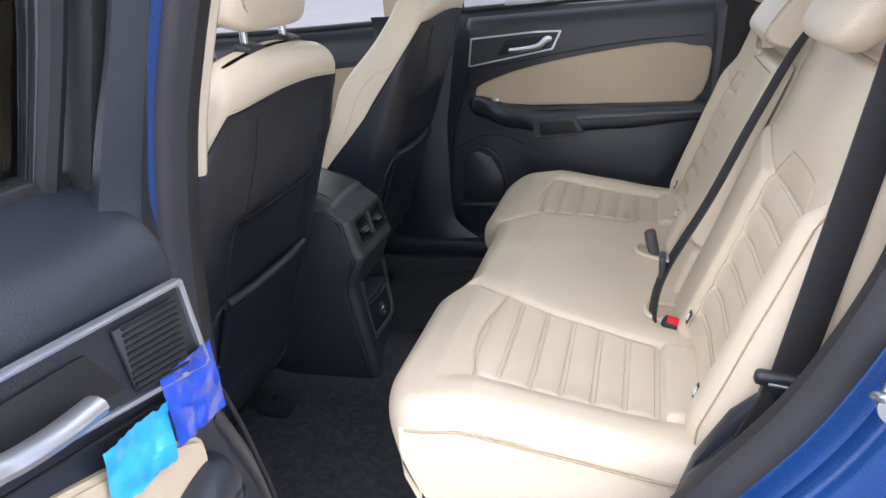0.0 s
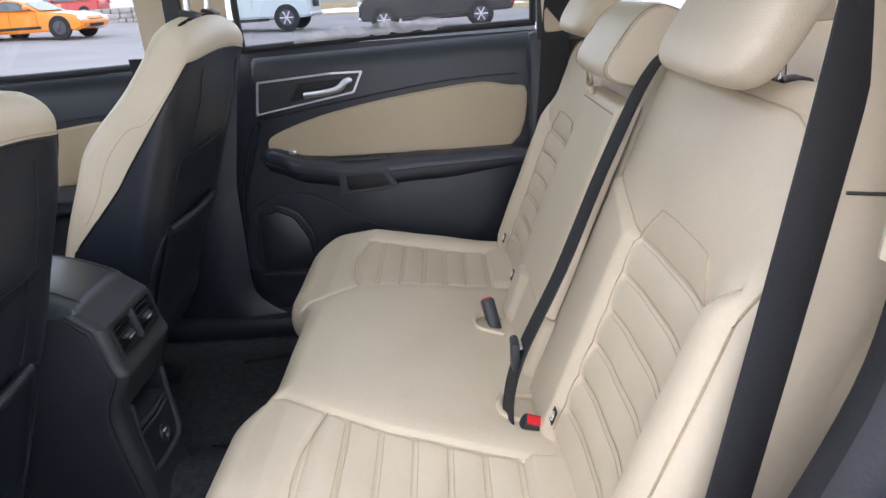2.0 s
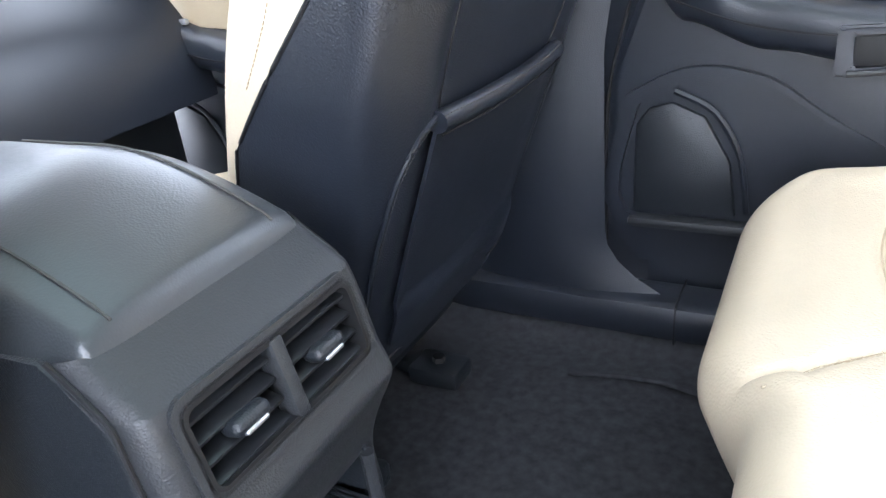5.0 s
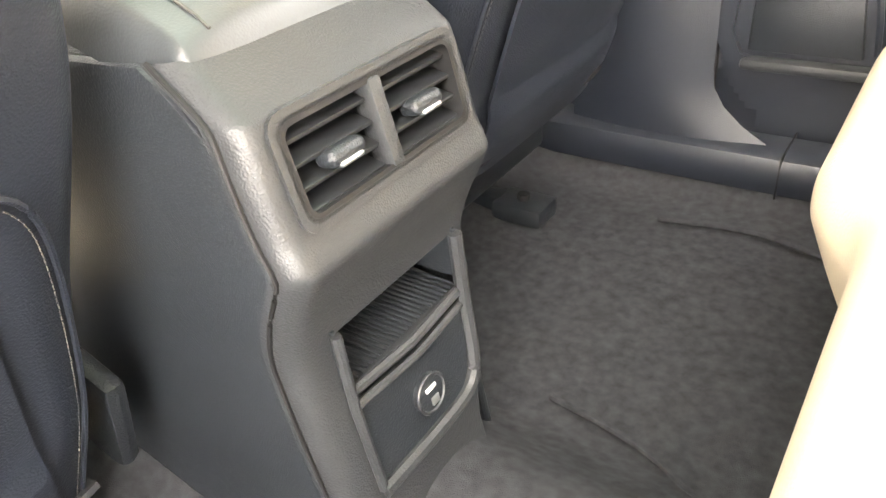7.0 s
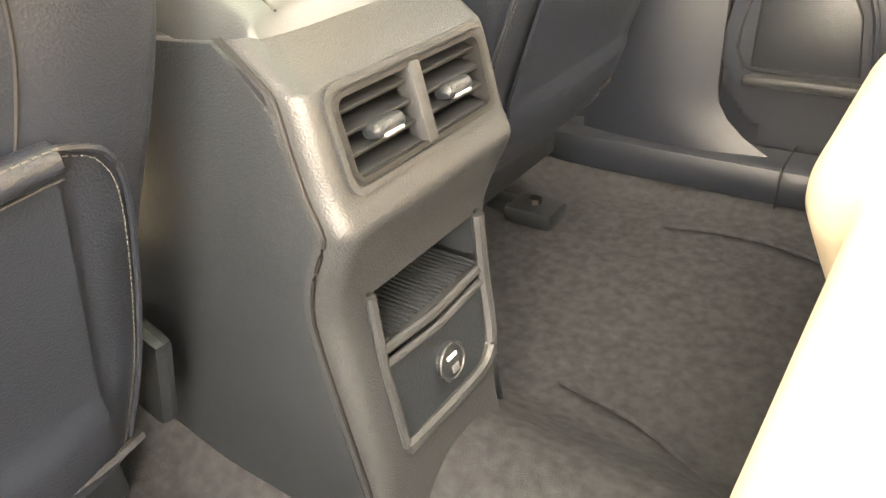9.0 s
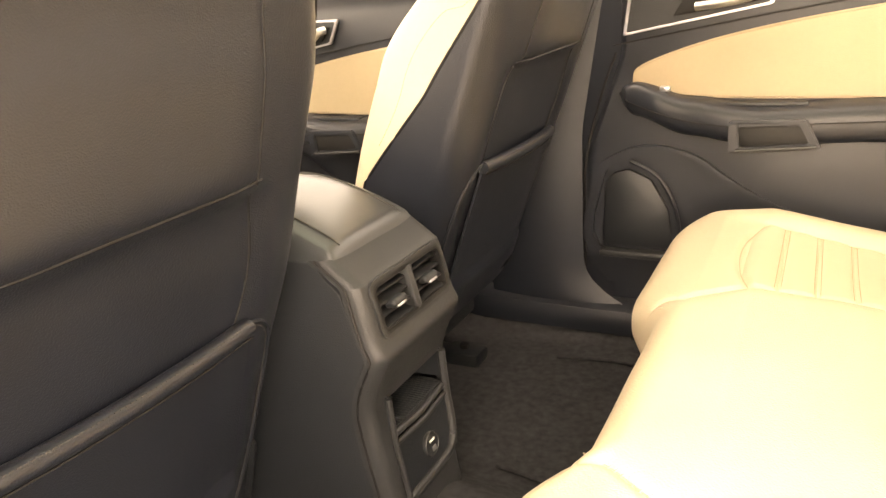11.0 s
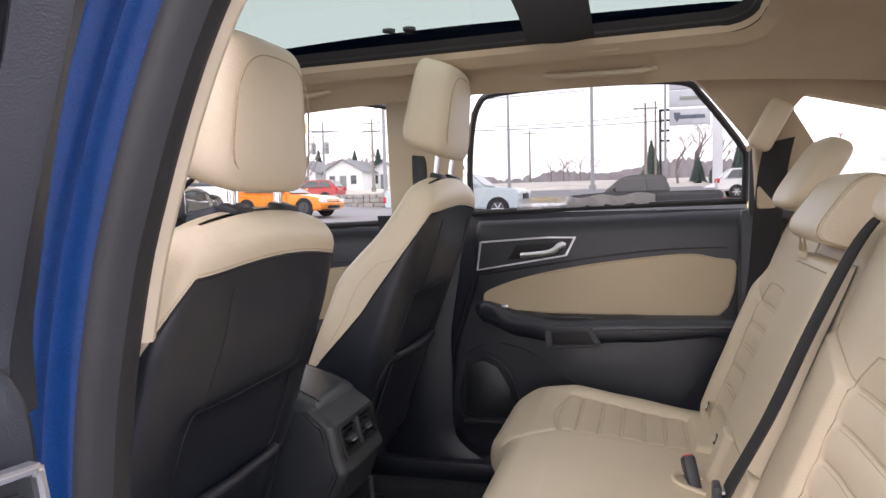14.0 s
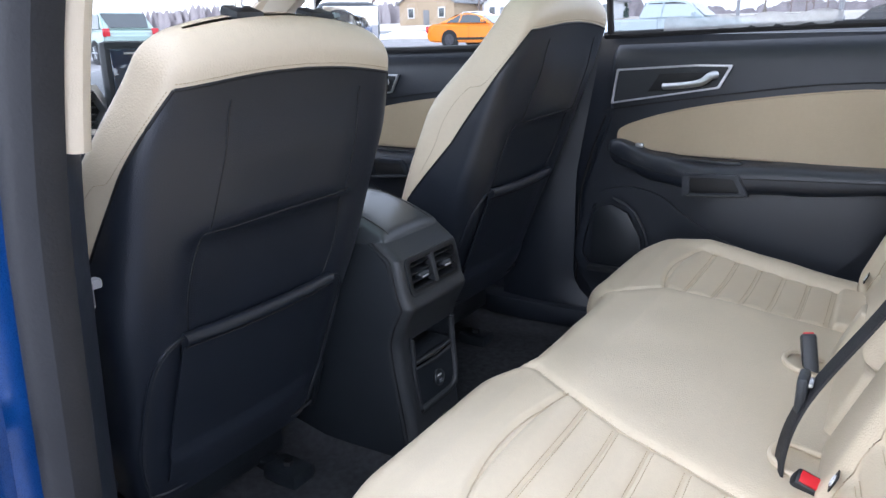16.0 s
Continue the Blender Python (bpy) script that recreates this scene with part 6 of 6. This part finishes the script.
for x, y, s in ((7.0, 74, 0.75), (9.0, 75, 0.9), (11.2, 74, 0.95), (5.4, 76, 0.7), (13.4, 76, 1.0), (-26, 100, 1.0), (-36, 98, 1.3), (-40, 99, 1.3), (-48, 104, 1.4), (-33, 101, 1.1)):
    k = copy_thing(p1, on_land(x, y, rng.uniform(0, 360)))
    k.scale = (s, s, s)
hz = thing("far_woods", ID, "bare woods along the horizon, haze put into their pale colour", "woods", kind="stuff")
bm = bmesh.new()
for k in range(1500):
    x = rng.uniform(-190, 120)
    y = rng.uniform(135, 150)
    h = 2.6 + 1.1 * math.sin(x * 0.07) + 0.6 * math.sin(x * 0.31) + rng.uniform(-0.3, 0.7) + (2.2 if x < -45 else 0)
    z0 = land(y)
    w = rng.uniform(0.5, 1.3)
    ring = [(-1, 0), (1, 0), (1.1, 0.45), (0.85, 0.75), (0.4, 0.95), (0.0, 1.0), (-0.45, 0.93), (-0.9, 0.72), (-1.1, 0.4)]
    bm.faces.new([bm.verts.new((x + w * a * rng.uniform(0.8, 1.15), y, z0 + max(0.5, h) * c * rng.uniform(0.93, 1.05))) for a, c in ring])
# distance haze is put into the thicket's pale grey colour
part("thicket", bm, mat("haze_tinted_thicket", (0.36, 0.32, 0.33), 1.0, var=0.25, vscale=0.4), hz, smooth=False)

# houses
SIDING = mat("white_siding", (0.72, 0.73, 0.74), 0.7, var=0.06, vscale=2)
TANW = mat("tan_brick", (0.42, 0.32, 0.22), 0.8, var=0.15, vscale=2)
ROOFM = mat("grey_shingles", (0.22, 0.22, 0.23), 0.9, var=0.2, vscale=2)


def house(m, w, d, h, wall, label):
    hs = thing("house", m, label, "house", "houses")
    part("wall", prism([(-w / 2, 0), (w / 2, 0), (w / 2, h), (0, h + w * 0.28), (-w / 2, h)], d, 0.0, "y", 0), wall, hs, smooth=False)
    for sd in (-1, 1):
        bm = prism([(0, h + w * 0.28 + 0.12), (sd * (w / 2 + 0.4), h - 0.10), (sd * (w / 2 + 0.4), h - 0.25), (0, h + w * 0.28 - 0.02)], d + 0.8, 0.0, "y", -0.4)
        part("roof", bm, ROOFM, hs, smooth=False)
    for xx in (-w * 0.28, w * 0.28):
        wi = part("window", rbox(0.9, 0.08, 1.2, 0.01, (xx, -0.03, h * 0.55)), CARGL, hs)
        part("frame", plate([(xx - 0.55, h * 0.55 - 0.7), (xx + 0.55, h * 0.55 - 0.7), (xx + 0.55, h * 0.55 + 0.7), (xx - 0.55, h * 0.55 + 0.7)], [(xx - 0.42, h * 0.55 - 0.57), (xx + 0.42, h * 0.55 - 0.57), (xx + 0.42, h * 0.55 + 0.57), (xx - 0.42, h * 0.55 + 0.57)], 0.1, "y", -0.10), SIDING, wi)
    part("door", rbox(0.95, 0.08, 2.0, 0.01, (0, -0.03, 1.0)), ROOFM, hs)
    return hs


house(on_land(-46.0, 92), 6.0, 8, 2.7, SIDING, "white wooden house with a grey gable roof")
house(on_land(-38.5, 91), 5.5, 8, 2.6, SIDING, "white wooden house with a grey gable roof")
house(on_land(-34.5, 96), 4.5, 6, 2.4, SIDING, "small white house behind the trees")
house(on_land(-57.0, 90), 9.0, 8, 3.0, TANW, "tan brick building with a low roof")

# stone kerb wall, snow heaps, sign, showroom
WALLM = mat("grey_field_stone", (0.34, 0.32, 0.30), 0.9, var=0.3, vscale=3, bump=0.6, bscale=15)
sw = thing("stone_wall", on_land(-13.6, 38.5), "low grey stone wall at the lot's edge", "stone wall")
rng = random.Random(11)
for row in range(3):
    x = -4.5
    while x < 4.5:
        w = rng.uniform(0.35, 0.65)
        ob = part("stone", rbox(w - 0.03, 0.40, 0.25, 0.05, (x + w / 2, rng.uniform(-0.04, 0.04), 0.13 + row * 0.26)), WALLM, sw)
        x += w


def heap(x, y, w, d, h, seed):
    def fn(u, v):
        a, r = 2 * math.pi * u, v
        n1 = 1 + 0.35 * noise.noise(Vector((math.cos(a) * 1.5, math.sin(a) * 1.5, seed)))
        px, py = w * r * math.cos(a) * n1, d * r * math.sin(a) * n1
        return Vector((px, py, -0.05 + h * max(0, 1 - r * r) * (1 + 0.4 * noise.noise(Vector((px, py, seed))))))
    s = thing("snow_heap", on_land(x, y), "heap of old ploughed snow", "snow heap", "snow heaps")
    part("snow", surf(fn, 40, 12, True), SNOW, s)


for a in ((9.5, 62, 4.5, 1.5, 1.0, 1.0), (15, 60, 5, 2, 1.3, 2.0), (-19.5, 39.5, 2.4, 0.8, 0.5, 3.0), (-5.0, 40.5, 3.0, 0.6, 0.25, 4.0), (-30, 45, 4, 1.0, 0.6, 5.0), (2.5, 41, 3.0, 0.7, 0.25, 6.0)):
    heap(*a)
sg = thing("pylon_sign", on_land(4.55, 62), "white pylon sign with grey and red panels", "sign")
ZS = -land(62)
part("post", rbox(0.75, 0.5, 12, 0.03, (1.35, 0, 5.5)), WHITEP, sg)
for k, (z, colr) in enumerate(((10.1, LAMPR), (8.75, mat("olive_print", (0.30, 0.33, 0.27), 0.6)), (7.3, mat("dark_print", (0.12, 0.14, 0.18), 0.6)))):
    pnl = part("panel", rbox(3.1, 0.35, 1.28, 0.03, (-0.75, -0.1, z + ZS)), mat("sign_panel", (0.62, 0.63, 0.66), 0.6, var=0.04), sg)
    part("logo_bar", rbox(1.9, 0.03, 0.30, 0.01, (-0.55, -0.29, z + ZS)), colr, pnl)
    if k == 2:
        part("logo_shape", prism([(-1.95, z + ZS + 0.35), (-1.45, z + ZS + 0.35), (-1.5, z + ZS - 0.1), (-1.7, z + ZS - 0.4), (-1.9, z + ZS - 0.1)], -0.03, 0.0, "y", -0.28), colr, pnl)
lp = thing("lamp_mast", on_land(1.55, 61), "dark lamp mast with stacked arms", "lamp mast")
part("shaft", tube([Vector((0, 0, 0)), Vector((0, 0, 6.2))], 0.10, 8), DARK, lp)
for k in range(4):
    part("arm", rbox(0.8, 0.25, 0.16, 0.02, (0.3, 0, 3.8 + k * 0.8)), DARK, lp)
sh = thing("showroom", on_land(12.8, 42), "pale showroom building with a grey band", "building")
part("wall", rbox(12, 8, 3.0, 0.05, (3.5, 4, 1.2)), mat("pale_panels", (0.58, 0.62, 0.66), 0.5, var=0.05), sh)
part("band", rbox(12.1, 0.1, 0.6, 0.02, (3.5, -0.06, 0.9)), mat("grey_band", (0.30, 0.32, 0.34), 0.5), sh)
part("logo_bar", rbox(2.2, 0.05, 0.22, 0.02, (0.1, -0.05, 2.1)), POLEM, sh)
part("logo_bar", rbox(1.6, 0.05, 0.10, 0.02, (0.1, -0.05, 1.8)), POLEM, sh)
part("logo_bar", rbox(1.2, 0.05, 0.28, 0.02, (3.4, -0.05, 2.05)), LAMPR, sh)
